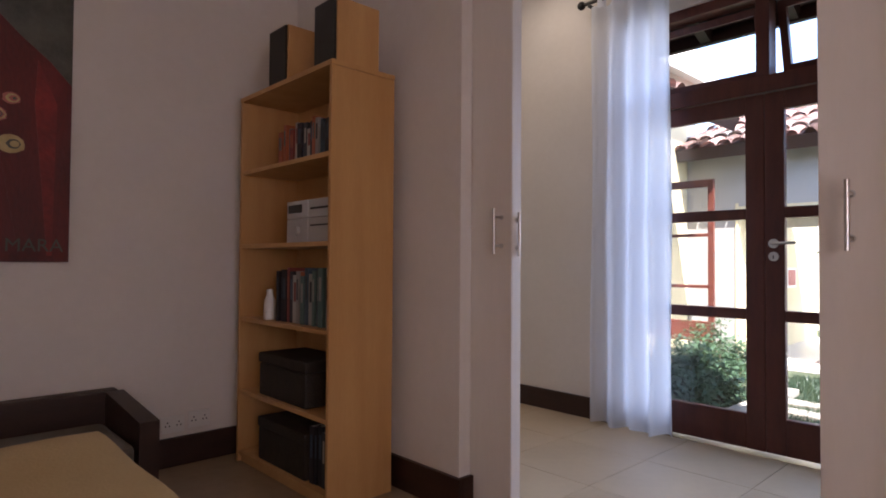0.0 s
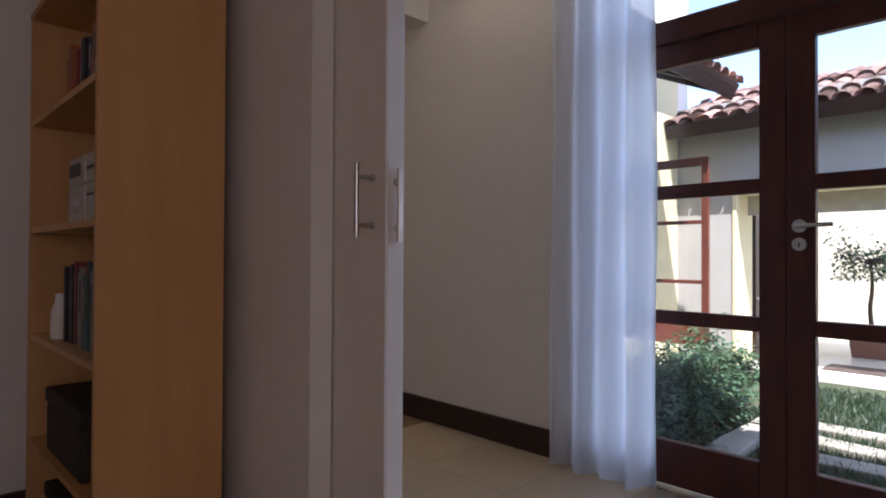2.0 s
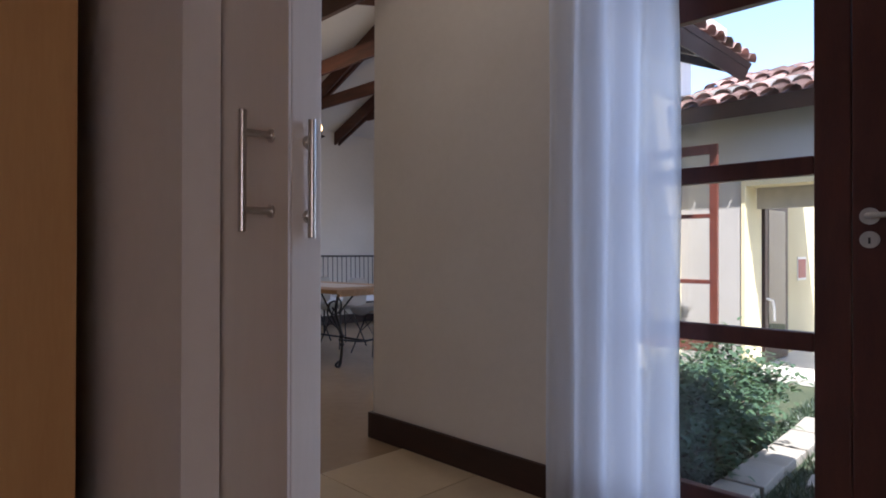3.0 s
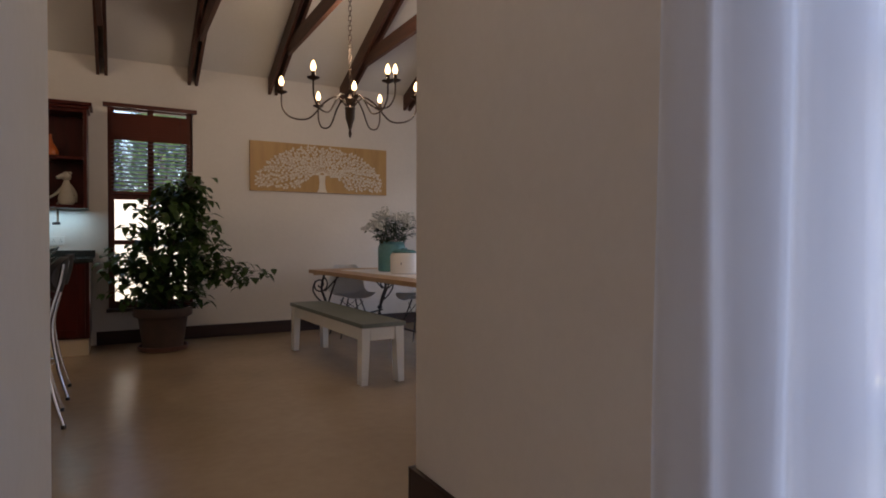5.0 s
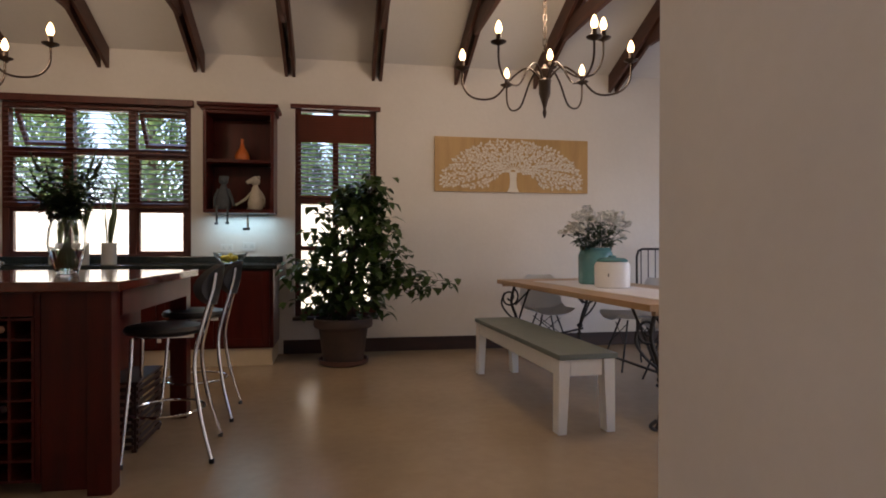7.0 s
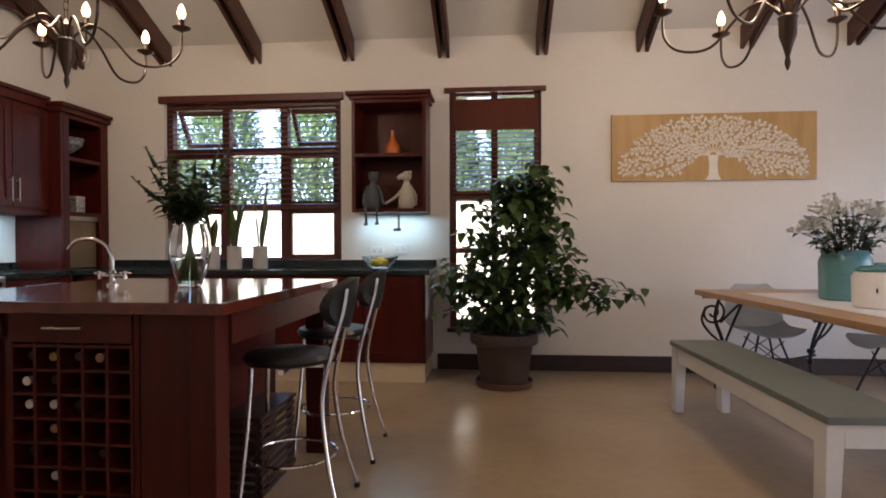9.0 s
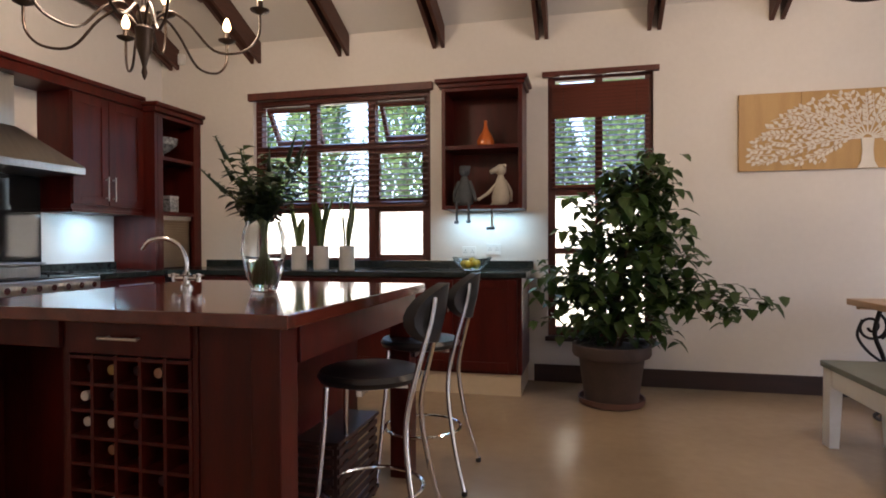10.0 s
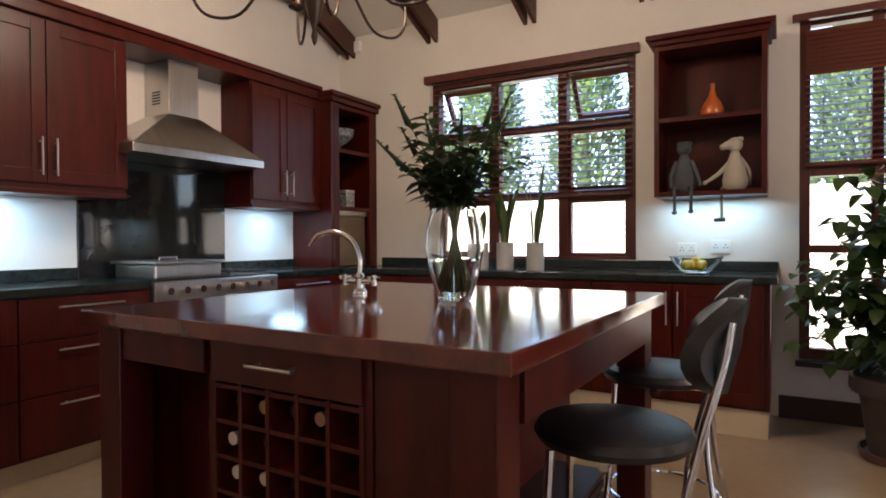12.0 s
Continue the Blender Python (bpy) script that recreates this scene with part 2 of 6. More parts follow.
# ---- mesh building ----
class Shape:
    """Gathers solids into one mesh."""

    def __init__(self):
        self.bm = bmesh.new()

    def box(self, x0, x1, y0, y1, z0, z1, bevel=0.0):
        vs = [self.bm.verts.new((x, y, z)) for z in (z0, z1) for x, y in ((x0, y0), (x1, y0), (x1, y1), (x0, y1))]
        fs = [self.bm.faces.new([vs[i] for i in f]) for f in ((3, 2, 1, 0), (4, 5, 6, 7), (0, 1, 5, 4), (1, 2, 6, 5), (2, 3, 7, 6), (3, 0, 4, 7))]
        if bevel:
            bmesh.ops.bevel(self.bm, geom=list({e for f in fs for e in f.edges}), offset=bevel, segments=2, affect="EDGES", profile=0.6)
        return self

    def lathe(self, profile, center=(0, 0, 0), n=24):
        """Turns (radius, z) pairs round the upright axis."""
        rings = []
        for r, z in profile:
            rings.append([self.bm.verts.new((center[0] + r * math.cos(2 * math.pi * i / n), center[1] + r * math.sin(2 * math.pi * i / n), center[2] + z)) for i in range(n)])
        for a, b in zip(rings, rings[1:]):
            for i in range(n):
                self.bm.faces.new((a[i], a[(i + 1) % n], b[(i + 1) % n], b[i]))
        for ring, flip in ((rings[0], True), (rings[-1], False)):
            if (ring[0].co - ring[n // 2].co).length > 1e-5:
                self.bm.faces.new(ring[::-1] if flip else ring)
        return self

    def tube(self, pts, r, n=8, r1=None, smooth=0):
        """A round bar along a line of points."""
        pts = [Vector(p) for p in pts]
        if smooth:
            fine = []
            for i in range(len(pts) - 1):
                p0, p1, p2, p3 = pts[max(i - 1, 0)], pts[i], pts[i + 1], pts[min(i + 2, len(pts) - 1)]
                for k in range(smooth):
                    t = k / smooth
                    fine.append(0.5 * (2 * p1 + (p2 - p0) * t + (2 * p0 - 5 * p1 + 4 * p2 - p3) * t * t + (3 * p1 - p0 - 3 * p2 + p3) * t ** 3))
            pts = fine + [pts[-1]]
        r1 = r if r1 is None else r1
        rings = []
        side = None
        for i, p in enumerate(pts):
            d = (pts[min(i + 1, len(pts) - 1)] - pts[max(i - 1, 0)]).normalized()
            if side is None:
                side = d.orthogonal().normalized()
            side = (side - d * side.dot(d)).normalized()
            up = d.cross(side)
            rr = r + (r1 - r) * i / max(1, len(pts) - 1)
            rings.append([self.bm.verts.new(p + rr * (math.cos(2 * math.pi * k / n) * side + math.sin(2 * math.pi * k / n) * up)) for k in range(n)])
        for a, b in zip(rings, rings[1:]):
            for i in range(n):
                self.bm.faces.new((a[i], a[(i + 1) % n], b[(i + 1) % n], b[i]))
        self.bm.faces.new(rings[0][::-1])
        self.bm.faces.new(rings[-1])
        return self

    def ball(self, c, r, sz=1.0, seg=14):
        bmesh.ops.create_uvsphere(self.bm, u_segments=seg, v_segments=max(6, seg // 2), radius=r, matrix=Matrix.Translation(c) @ Matrix.Diagonal((1, 1, sz, 1)))
        return self

    def prism(self, outline, axis, a, b):
        """Pushes a flat outline from a to b along an axis."""
        def at(u, v, w):
            return {"x": (w, u, v), "y": (u, w, v), "z": (u, v, w)}[axis]
        A = [self.bm.verts.new(at(u, v, a)) for u, v in outline]
        B = [self.bm.verts.new(at(u, v, b)) for u, v in outline]
        n = len(outline)
        self.bm.faces.new(A[::-1])
        self.bm.faces.new(B)
        for i in range(n):
            self.bm.faces.new((A[i], A[(i + 1) % n], B[(i + 1) % n], B[i]))
        return self

    def leaf(self, p, d, size, width, up=Vector((0, 0, 1)), droop=0.25):
        """One folded pointed leaf from p along d."""
        d = d.normalized()
        s = d.cross(up)
        s = s.normalized() if s.length > 1e-3 else Vector((1, 0, 0))
        nrm = s.cross(d)
        tip = p + d * size - nrm * size * droop
        m1, m2 = p + d * size * 0.35 + nrm * size * 0.02, p + d * size * 0.7 - nrm * size * droop * 0.4
        v = [self.bm.verts.new(q) for q in (p, m1 + s * width * 0.5 + nrm * width * 0.15, m2 + s * width * 0.36 + nrm * width * 0.1, tip, m2 - s * width * 0.36 + nrm * width * 0.1, m1 - s * width * 0.5 + nrm * width * 0.15, m1, m2)]
        for f in ((0, 6, 1), (1, 6, 7, 2), (2, 7, 3), (0, 5, 6), (5, 4, 7, 6), (4, 3, 7)):
            self.bm.faces.new([v[i] for i in f])
        return self

    def done(self, name, mat, parent=None, smooth=False, kind="", label=""):
        if smooth != "leaf":
            bmesh.ops.recalc_face_normals(self.bm, faces=self.bm.faces)
        me = bpy.data.meshes.new(name)
        self.bm.to_mesh(me)
        self.bm.free()
        me.materials.append(mat)
        if smooth:
            for p in me.polygons:
                p.use_smooth = True
            if smooth != "leaf":
                me.set_sharp_from_angle(angle=radians(38))
        ob = new(name, me)
        ob.parent = parent
        tagged(ob, label=label, kind=kind)
        return ob


def thing(name, label, category, place=(0, 0, 0), turn=0, group=""):
    ob = new(name)
    ob.empty_display_size = 0.1
    ob.matrix_basis = pose(*place, 0, 0, turn)
    return tagged(ob, label, category, group)


def structure(ob):
    return tagged(ob, kind="structure")


# ---- large structure ----
def wall_x(name, x0, x1, y0, y1, z0, z1, holes=(), mat=PLASTER):
    """A wall that runs along y, with openings (ya, yb, za, zb)."""
    s = Shape()
    cuts = sorted(holes)
    at = y0
    for ya, yb, za, zb in cuts:
        s.box(x0, x1, at, ya, z0, z1)
        if za > z0:
            s.box(x0, x1, ya, yb, z0, za)
        if zb < z1:
            s.box(x0, x1, ya, yb, zb, z1)
        at = yb
    s.box(x0, x1, at, y1, z0, z1)
    bmesh.ops.remove_doubles(s.bm, verts=s.bm.verts, dist=1e-5)
    return structure(s.done(name, mat))


def wall_y(name, y0, y1, x0, x1, z0, z1, holes=(), mat=PLASTER):
    """A wall that runs along x, with openings (xa, xb, za, zb)."""
    s = Shape()
    at = x0
    for xa, xb, za, zb in sorted(holes):
        s.box(at, xa, y0, y1, z0, z1)
        if za > z0:
            s.box(xa, xb, y0, y1, z0, za)
        if zb < z1:
            s.box(xa, xb, y0, y1, zb, z1)
        at = xb
    s.box(at, x1, y0, y1, z0, z1)
    bmesh.ops.remove_doubles(s.bm, verts=s.bm.verts, dist=1e-5)
    return structure(s.done(name, mat))


W = 5.55   # inner face of the window wall
structure(Shape().prism([(-5.1, -5.0), (1.06, -5.0), (1.06, 0.62), (5.4, 0.62), (5.4, 5.8), (-5.1, 5.8)], "z", -0.14, 0).done("floor", FLOOR))
wall_y("wall_north", W, W + 0.24, -4.2, 5.4, 0, 3.05, [(-3.0, -1.31, 0.95, 2.45), (-0.32, 0.5, 0.37, 2.52)])
wall_x("wall_west", -4.2, -3.98, 0.6, W, 0, 4.9)
wall_x("wall_east", 5.2, 5.4, 0.62, W, 0, 4.9, [(1.2, 4.6, 0.05, 2.3)])
wall_y("wall_dining_south", 0.62, 0.84, 1.06, 5.199, 0, 3.6, [(3.02, 4.22, 0.25, 2.08)])
wall_x("wall_french", 0.857, 1.06, -4.8, 0.675, 0, 3.3, [(-2.668, -0.81, 0.0, 2.765)])
# opening and sheer cloth out of view, both added to let light in
wall_y("wall_bedroom_south", -5.0, -4.8, -5.1, 1.06, 0, 3.3, [(-4.1, -2.1, 0.85, 2.2)])
tagged(Shape().box(-4.15, -2.05, -4.79, -4.786, 0.8, 2.25).done("light_cloth", SHEER), "pale sheer cloth over an unseen opening added for bedroom light", "blind")
wall_x("wall_bedroom_west", -5.1, -4.9, -4.8, 0.6, 0, 3.3)
wall_y("wall_bedroom_north", 0.378, 0.6, -4.9, -0.70, 0, 3.3)
wall_x("wall_sliding", -0.976, -0.906, -1.096, 0.378, 0, 3.3)
wall_x("wall_sliding_far", -0.976, -0.906, -4.8, -2.73, 0, 3.3)
structure(Shape().box(-0.976, -0.906, -2.73, -1.096, 2.83, 3.3).done("wall_lintel", PLASTER))
structure(Shape().box(-0.83, -0.39, -0.62, 0.378, 0, 3.3).done("wall_pocket", PLASTER))
structure(Shape().box(-4.2, -0.39, 0.605, 0.84, 3.3, 4.9).done("wall_gable_kitchen", PLASTER))
structure(Shape().box(-0.39, 0.857, 0.42, 0.675, 2.68, 3.3, 0.004).done("wall_beam_passage", PLASTER))
structure(Shape().box(-0.39, 1.06, 0.605, 0.84, 3.3, 4.9).done("wall_gable_passage", PLASTER))
structure(Shape().box(1.06, 5.199, 0.62, 0.84, 3.6, 4.9).done("wall_gable_dining", PLASTER))
structure(Shape().box(-5.1, 1.06, -5.0, 0.60, 3.3, 3.45).done("ceiling_low", CEILING))
SL = 0.42
RY = 2.3   # line of the ridge
s = Shape()
s.prism([(W + 0.3, 2.98 - 0.3 * SL), (RY, 2.98 + (W - RY) * SL), (0.3, 2.98 + (W - RY) * SL - (RY - 0.3) * SL), (0.3, 3.12 + (W - RY) * SL - (RY - 0.3) * SL), (RY, 3.12 + (W - RY) * SL), (W + 0.3, 3.12 - 0.3 * SL)], "x", -4.4, 5.6)
structure(s.done("ceiling_pitched", CEILING))

# rafter pairs that end on the window wall
for i in range(10):
    x = -3.836 + 0.868 * i
    t = thing("roof_truss", "dark oiled timber rafter pair under the pitched ceiling", "beam", (x, 0, 0), group="rafters of the pitched ceiling")
    for dx in (-0.052, 0.022):
        s = Shape()
        z0 = 2.79
        s.prism([(W, z0), (W, z0 + 0.19), (RY, z0 + 0.19 + (W - RY) * SL), (RY, z0 + (W - RY) * SL)], "x", dx, dx + 0.030)
        s.prism([(0.84, z0 + (W - RY) * SL - (RY - 0.84) * SL), (RY, z0 + (W - RY) * SL), (RY, z0 + 0.19 + (W - RY) * SL), (0.84, z0 + 0.19 + (W - RY) * SL - (RY - 0.84) * SL)], "x", dx, dx + 0.030)
        s.done("rafter", BEAM, t)
    Shape().box(-0.0205, 0.0205, 0.84, 4.78, 3.05, 3.20, 0.003).done("collar_beam", BEAM, t)
    if i in (6, 7, 8):
        s = Shape()
        s.box(-0.021, 0.021, RY - 0.06, RY + 0.06, 3.45, 2.79 + (W - RY) * SL)
        s.done("king_post", BEAM, t)
        s = Shape()
        s.prism([(RY, 3.50), (RY, 3.66), (RY + 1.0, 3.98), (RY + 1.0, 3.84)], "x", -0.02, 0.02)
        s.done("strut", BEAM, t)

# skirtings
def skirting(x0, x1, y0, y1, h=0.14):
    structure(Shape().box(x0, x1, y0, y1, 0, h, 0.004).done("baseboard", DARK))


skirting(-0.43, 5.2, W - 0.022, W - 0.001)
skirting(0.832, 0.856, -0.80, 0.677, 0.152)
skirting(0.832, 1.06, 0.677, 0.70, 0.152)
skirting(-2.0, -1.325, 0.354, 0.377, 0.155)
skirting(-4.9, -2.0, 0.354, 0.377, 0.155)
skirting(-1.0, -0.977, -1.119, -0.595, 0.155)
skirting(-0.977, -0.906, -1.12, -1.097, 0.155)
skirting(-0.389, -0.367, -0.56, 0.42)

# ---- windows on the north wall ----
def bars(parent, name, mat, items, bevel=0.004):
    for b in items:
        Shape().box(*b, bevel).done(name, mat, parent)


def pane(parent, x0, x1, y0, y1, z0, z1):
    ob = Shape().box(x0, x1, y0, y1, z0, z1).done("pane", PANE, parent)
    ob.visible_shadow = False
    return ob


win = tagged(new("window_1"), "three-light red hardwood window with open fanlights", "window", kind="structure")
X0, X1, M1, M2 = -3.0, -1.31, -2.42, -1.86
bars(win, "frame", FRAME, [(X0, X0 + 0.06, W + 0.05, W + 0.13, 0.95, 2.45), (X1 - 0.06, X1, W + 0.05, W + 0.13, 0.95, 2.45), (X0 + 0.06, X1 - 0.06, W + 0.05, W + 0.13, 2.39, 2.45), (X0 + 0.06, X1 - 0.06, W + 0.05, W + 0.13, 0.95, 1.005)])
bars(win, "mullion", FRAME, [(M - 0.035, M + 0.035, W + 0.048, W + 0.132, 1.005, 2.39) for M in (M1, M2)])
cols = [(X0 + 0.06, M1 - 0.035), (M1 + 0.035, M2 - 0.035), (M2 + 0.035, X1 - 0.06)]
for a, b in cols:
    bars(win, "transom", FRAME, [(a, b, W + 0.05, W + 0.13, 1.96, 2.02), (a, b, W + 0.05, W + 0.13, 1.44, 1.50)])
    for z0, z1 in ((1.005, 1.44), (1.50, 1.96)):
        if a != cols[1][0]:
            bars(win, "sash", FRAME, [(a, a + 0.03, W + 0.06, W + 0.115, z0, z1), (b - 0.03, b, W + 0.06, W + 0.115, z0, z1), (a + 0.03, b - 0.03, W + 0.06, W + 0.115, z0, z0 + 0.03), (a + 0.03, b - 0.03, W + 0.06, W + 0.115, z1 - 0.03, z1)])
        pane(win, a, b, W + 0.088, W + 0.093, z0, z1)
    if a == cols[1][0]:
        pane(win, a, b, W + 0.088, W + 0.093, 2.02, 2.39)
    else:
        sash = Shape()
        for c in ((a, a + 0.035, -0.37, 0), (b - 0.035, b, -0.37, 0)):
            sash.box(c[0], c[1], -0.02, 0.02, c[2], c[3])
        sash.box(a + 0.035, b - 0.035, -0.02, 0.02, -0.04, 0).box(a + 0.035, b - 0.035, -0.02, 0.02, -0.37, -0.33)
        ob = sash.done("open_sash", SLAT, win)
        ob.matrix_basis = pose(0, W + 0.15, 2.40, 34, 0, 0)
tagged(Shape().box(X0 - 0.03, X1 + 0.03, W - 0.05, W - 0.001, 2.44, 2.505, 0.006).done("window_pelmet", FRAME), "dark wooden pelmet board over the kitchen window", "pelmet")

win = tagged(new("window_2"), "tall narrow red hardwood window behind the pot plant", "window", kind="structure")
X0, X1, M1 = -0.32, 0.5, 0.085
bars(win, "frame", FRAME, [(X0, X0 + 0.06, W + 0.05, W + 0.13, 0.37, 2.52), (X1 - 0.06, X1, W + 0.05, W + 0.13, 0.37, 2.52), (X0 + 0.06, X1 - 0.06, W + 0.05, W + 0.13, 2.46, 2.52), (X0 + 0.06, X1 - 0.06, W + 0.05, W + 0.13, 0.37, 0.44)])
bars(win, "mullion", FRAME, [(M1 - 0.03, M1 + 0.03, W + 0.048, W + 0.132, 1.60, 2.46), (M1 - 0.03, M1 + 0.03, W + 0.048, W + 0.132, 1.09, 1.52), (M1 - 0.03, M1 + 0.03, W + 0.048, W + 0.132, 0.44, 1.04)])
bars(win, "transom", FRAME, [(X0 + 0.06, X1 - 0.06, W + 0.05, W + 0.13, 1.52, 1.60), (X0 + 0.06, X1 - 0.06, W + 0.05, W + 0.13, 1.04, 1.09)])
bars(win, "sill", DARK, [(X0 - 0.02, X1 + 0.02, W - 0.04, W + 0.05, 0.335, 0.37)])
for z0, z1 in ((0.44, 1.04), (1.09, 1.52)):
    pane(win, X0 + 0.06, M1 - 0.03, W + 0.088, W + 0.093, z0, z1)
    pane(win, M1 + 0.03, X1 - 0.06, W + 0.088, W + 0.093, z0, z1)
pane(win, X0 + 0.06, M1 - 0.03, W + 0.088, W + 0.093, 1.60, 2.46)
pane(win, M1 + 0.03, X1 - 0.06, W + 0.088, W + 0.093, 1.60, 2.46)
tagged(Shape().box(X0 - 0.04, X1 + 0.04, W - 0.05, W - 0.001, 2.472, 2.514, 0.006).done("window_pelmet", FRAME), "dark wooden pelmet board over the tall window", "pelmet")


def blind(x0, x1, zs, tilts, label):
    t = thing("venetian_blind", label, "blind", ((x0 + x1) / 2, W + 0.022, 0))
    w = (x1 - x0) / 2 - 0.012
    me = None
    for z, tilt in zip(zs, tilts):
        if me is None:
            ob = Shape().box(-w, w, -0.022, 0.022, -0.0015, 0.0015).done("slat", SLAT, t)
            me = ob.data
        else:
            ob = new("slat", me)
            ob.parent = t
        ob.matrix_basis = pose(0, 0, z, tilt, 0, 0)
    for dx in (-w * 0.75, w * 0.75):
        Shape().tube([(dx, -0.023, zs[0]), (dx, -0.023, zs[-1])], 0.0015, 5).done("cord", DARK, t)
    Shape().box(-w, w, -0.02, 0.02, zs[-1] - 0.045, zs[-1] - 0.02, 0.004).done("bottom_rail", SLAT, t)


blind(-2.98, -1.33, [2.40 - 0.0475 * i for i in range(20)], [20] * 20, "red wooden venetian blind half lowered with open slats")
zs = [2.405 - 0.027 * i for i in range(10)] + [2.115 - 0.041 * i for i in range(13)]
blind(-0.30, 0.48, zs, [70] * 10 + [24] * 13, "red wooden venetian blind lowered over the tall window")

# ---- french doors ----
def leaf_door(parent_name, y0, y1, handle):
    t = tagged(new(parent_name), "glazed red hardwood french door leaf with three panes", "door", kind="structure")
    x0, x1 = 0.90, 0.945
    st = 0.106
    bars(t, "stile", FRAME, [(x0, x1, y0, y0 + st, 0.02, 2.122), (x0, x1, y1 - st, y1, 0.02, 2.122)], 0.006)
    bars(t, "rail", FRAME, [(x0, x1, y0 + st, y1 - st, 0.02, 0.227), (x0, x1, y0 + st, y1 - st, 0.783, 0.848), (x0, x1, y0 + st, y1 - st, 1.382, 1.447), (x0, x1, y0 + st, y1 - st, 2.014, 2.122)], 0.006)
    for z0, z1 in ((0.227, 0.783), (0.848, 1.382), (1.447, 2.014)):
        pane(t, x0 + 0.02, x0 + 0.025, y0 + st, y1 - st, z0, z1)
    if handle:
        h = new("door_handle")
        h.matrix_basis = pose(x0, y1 - 0.048, 1.235)
        h.parent = t
        tagged(h, label="brushed steel lever handle")
        s = Shape()
        s.tube([(0.0, 0, 0), (-0.010, 0, 0)], 0.027, 20).tube([(0.0, 0, -0.075), (-0.010, 0, -0.075)], 0.027, 20)
        s.done("rose", STEEL, h, True)
        s = Shape().tube([(-0.008, 0, 0), (-0.045, 0, 0), (-0.052, -0.012, 0), (-0.050, -0.13, 0.002)], 0.009, 10)
        s.done("lever", STEEL, h, True)
        Shape().box(-0.013, -0.009, -0.003, 0.003, -0.088, -0.068).done("keyhole", BLACK, h)


leaf_door("door_1", -1.744, -0.880, False)
leaf_door("door_2", -2.608, -1.746, True)
fr = tagged(new("door_frame"), "red hardwood french door frame with fanlight", "door frame", kind="structure")
bars(fr, "frame", FRAME, [(0.88, 1.0, -0.878, -0.81, 0, 2.765), (0.88, 1.0, -2.668, -2.61, 0, 2.765), (0.88, 1.0, -2.61, -0.878, 2.127, 2.225), (0.88, 1.0, -2.61, -0.878, 2.70, 2.765), (0.88, 1.0, -1.782, -1.706, 2.225, 2.70)])
for ya, yb in ((-2.60, -1.79), (-1.70, -0.885)):
    s = Shape()
    s.box(-0.02, 0.02, ya, ya + 0.045, -0.42, 0).box(-0.02, 0.02, yb - 0.045, yb, -0.42, 0)
    s.box(-0.02, 0.02, ya + 0.045, yb - 0.045, -0.045, 0).box(-0.02, 0.02, ya + 0.045, yb - 0.045, -0.42, -0.375)
    ob = s.done("open_fanlight", FRAME, fr)
    ob.matrix_basis = pose(1.01, 0, 2.69, 0, -16, 0)

# ---- sheer curtains ----
def curtain(label, y0, y1, folds, z1=2.92):
    random.seed(folds)
    s = Shape()
    ny, nz = folds * 10, 26
    grid = []
    ph = [random.uniform(-0.6, 0.6) for _ in range(folds + 2)]
    for k in range(nz + 1):
        v = k / nz
        z = 0.012 + (z1 - 0.012) * v
        row = []
        for i in range(ny + 1):
            u = i / ny
            f = u * folds
            a = 0.036 * (1.15 - 0.45 * v)
            x = 0.765 + a * math.sin(2 * math.pi * f + ph[int(f)] * (1 - v)) + 0.010 * math.sin(5.1 * f + 3 * v)
            spread = 1.0 + 0.06 * (1 - v) ** 2
            y = (y0 + y1) / 2 + (u - 0.5) * (y1 - y0) * spread + 0.006 * math.sin(9 * v + f * 3)
            row.append(s.bm.verts.new((x, y, z + (0.012 * math.sin(f * 4) if k == 0 else 0))))
        grid.append(row)
    for a, b in zip(grid, grid[1:]):
        for i in range(ny):
            s.bm.faces.new((a[i], a[i + 1], b[i + 1], b[i]))
    t = thing("curtain", label, "curtain")
    s.done("cloth", SHEER, t, "leaf")
    tabs = Shape()
    for i in range(folds):
        y = y0 + (y1 - y0) * (i + 0.5) / folds
        tabs.box(0.738, 0.742, y - 0.018, y + 0.018, z1 - 0.02, z1 + 0.075).box(0.788, 0.792, y - 0.018, y + 0.018, z1 - 0.02, z1 + 0.075).box(0.738, 0.792, y - 0.018, y + 0.018, z1 + 0.075, z1 + 0.079)
    tabs.done("tab", SHEER, t)


curtain("sheer white tab-top curtain hanging to the floor", -1.235, -0.67, 4)
curtain("sheer white tab-top curtain drawn beside the french doors", -3.0, -2.52, 5)
rod = thing("curtain_rod", "dark iron curtain rod with ball finials", "curtain rod")
Shape().tube([(0.765, -0.60, 2.968), (0.765, -3.05, 2.968)], 0.013, 10).done("bar", IRON, rod, True)
Shape().ball((0.765, -0.575, 2.968), 0.030).ball((0.765, -3.075, 2.968), 0.030).done("finial", IRON, rod, True)
Shape().box(0.76, 0.857, -0.65, -0.63, 2.94, 2.955).box(0.76, 0.857, -3.0, -2.98, 2.94, 2.955).done("bracket", IRON, rod)

# ---- sliding doors ----
def bar_handle(parent, pts_face, axis, z0, z1, off=0.052):
    """A round pull bar with two posts."""
    x, y = pts_face
    dx, dy = axis
    s = Shape()
    s.tube([(x + dx * off, y + dy * off, z0), (x + dx * off, y + dy * off, z1)], 0.0068, 12)
    for z in (z0 + 0.035, z1 - 0.035):
        s.tube([(x, y, z), (x + dx * off, y + dy * off, z)], 0.0062, 10).tube([(x, y, z), (x + dx * 0.004, y + dy * 0.004, z)], 0.011, 12)
    s.done("handle", STEEL, parent, True, label="brushed steel pull bar")


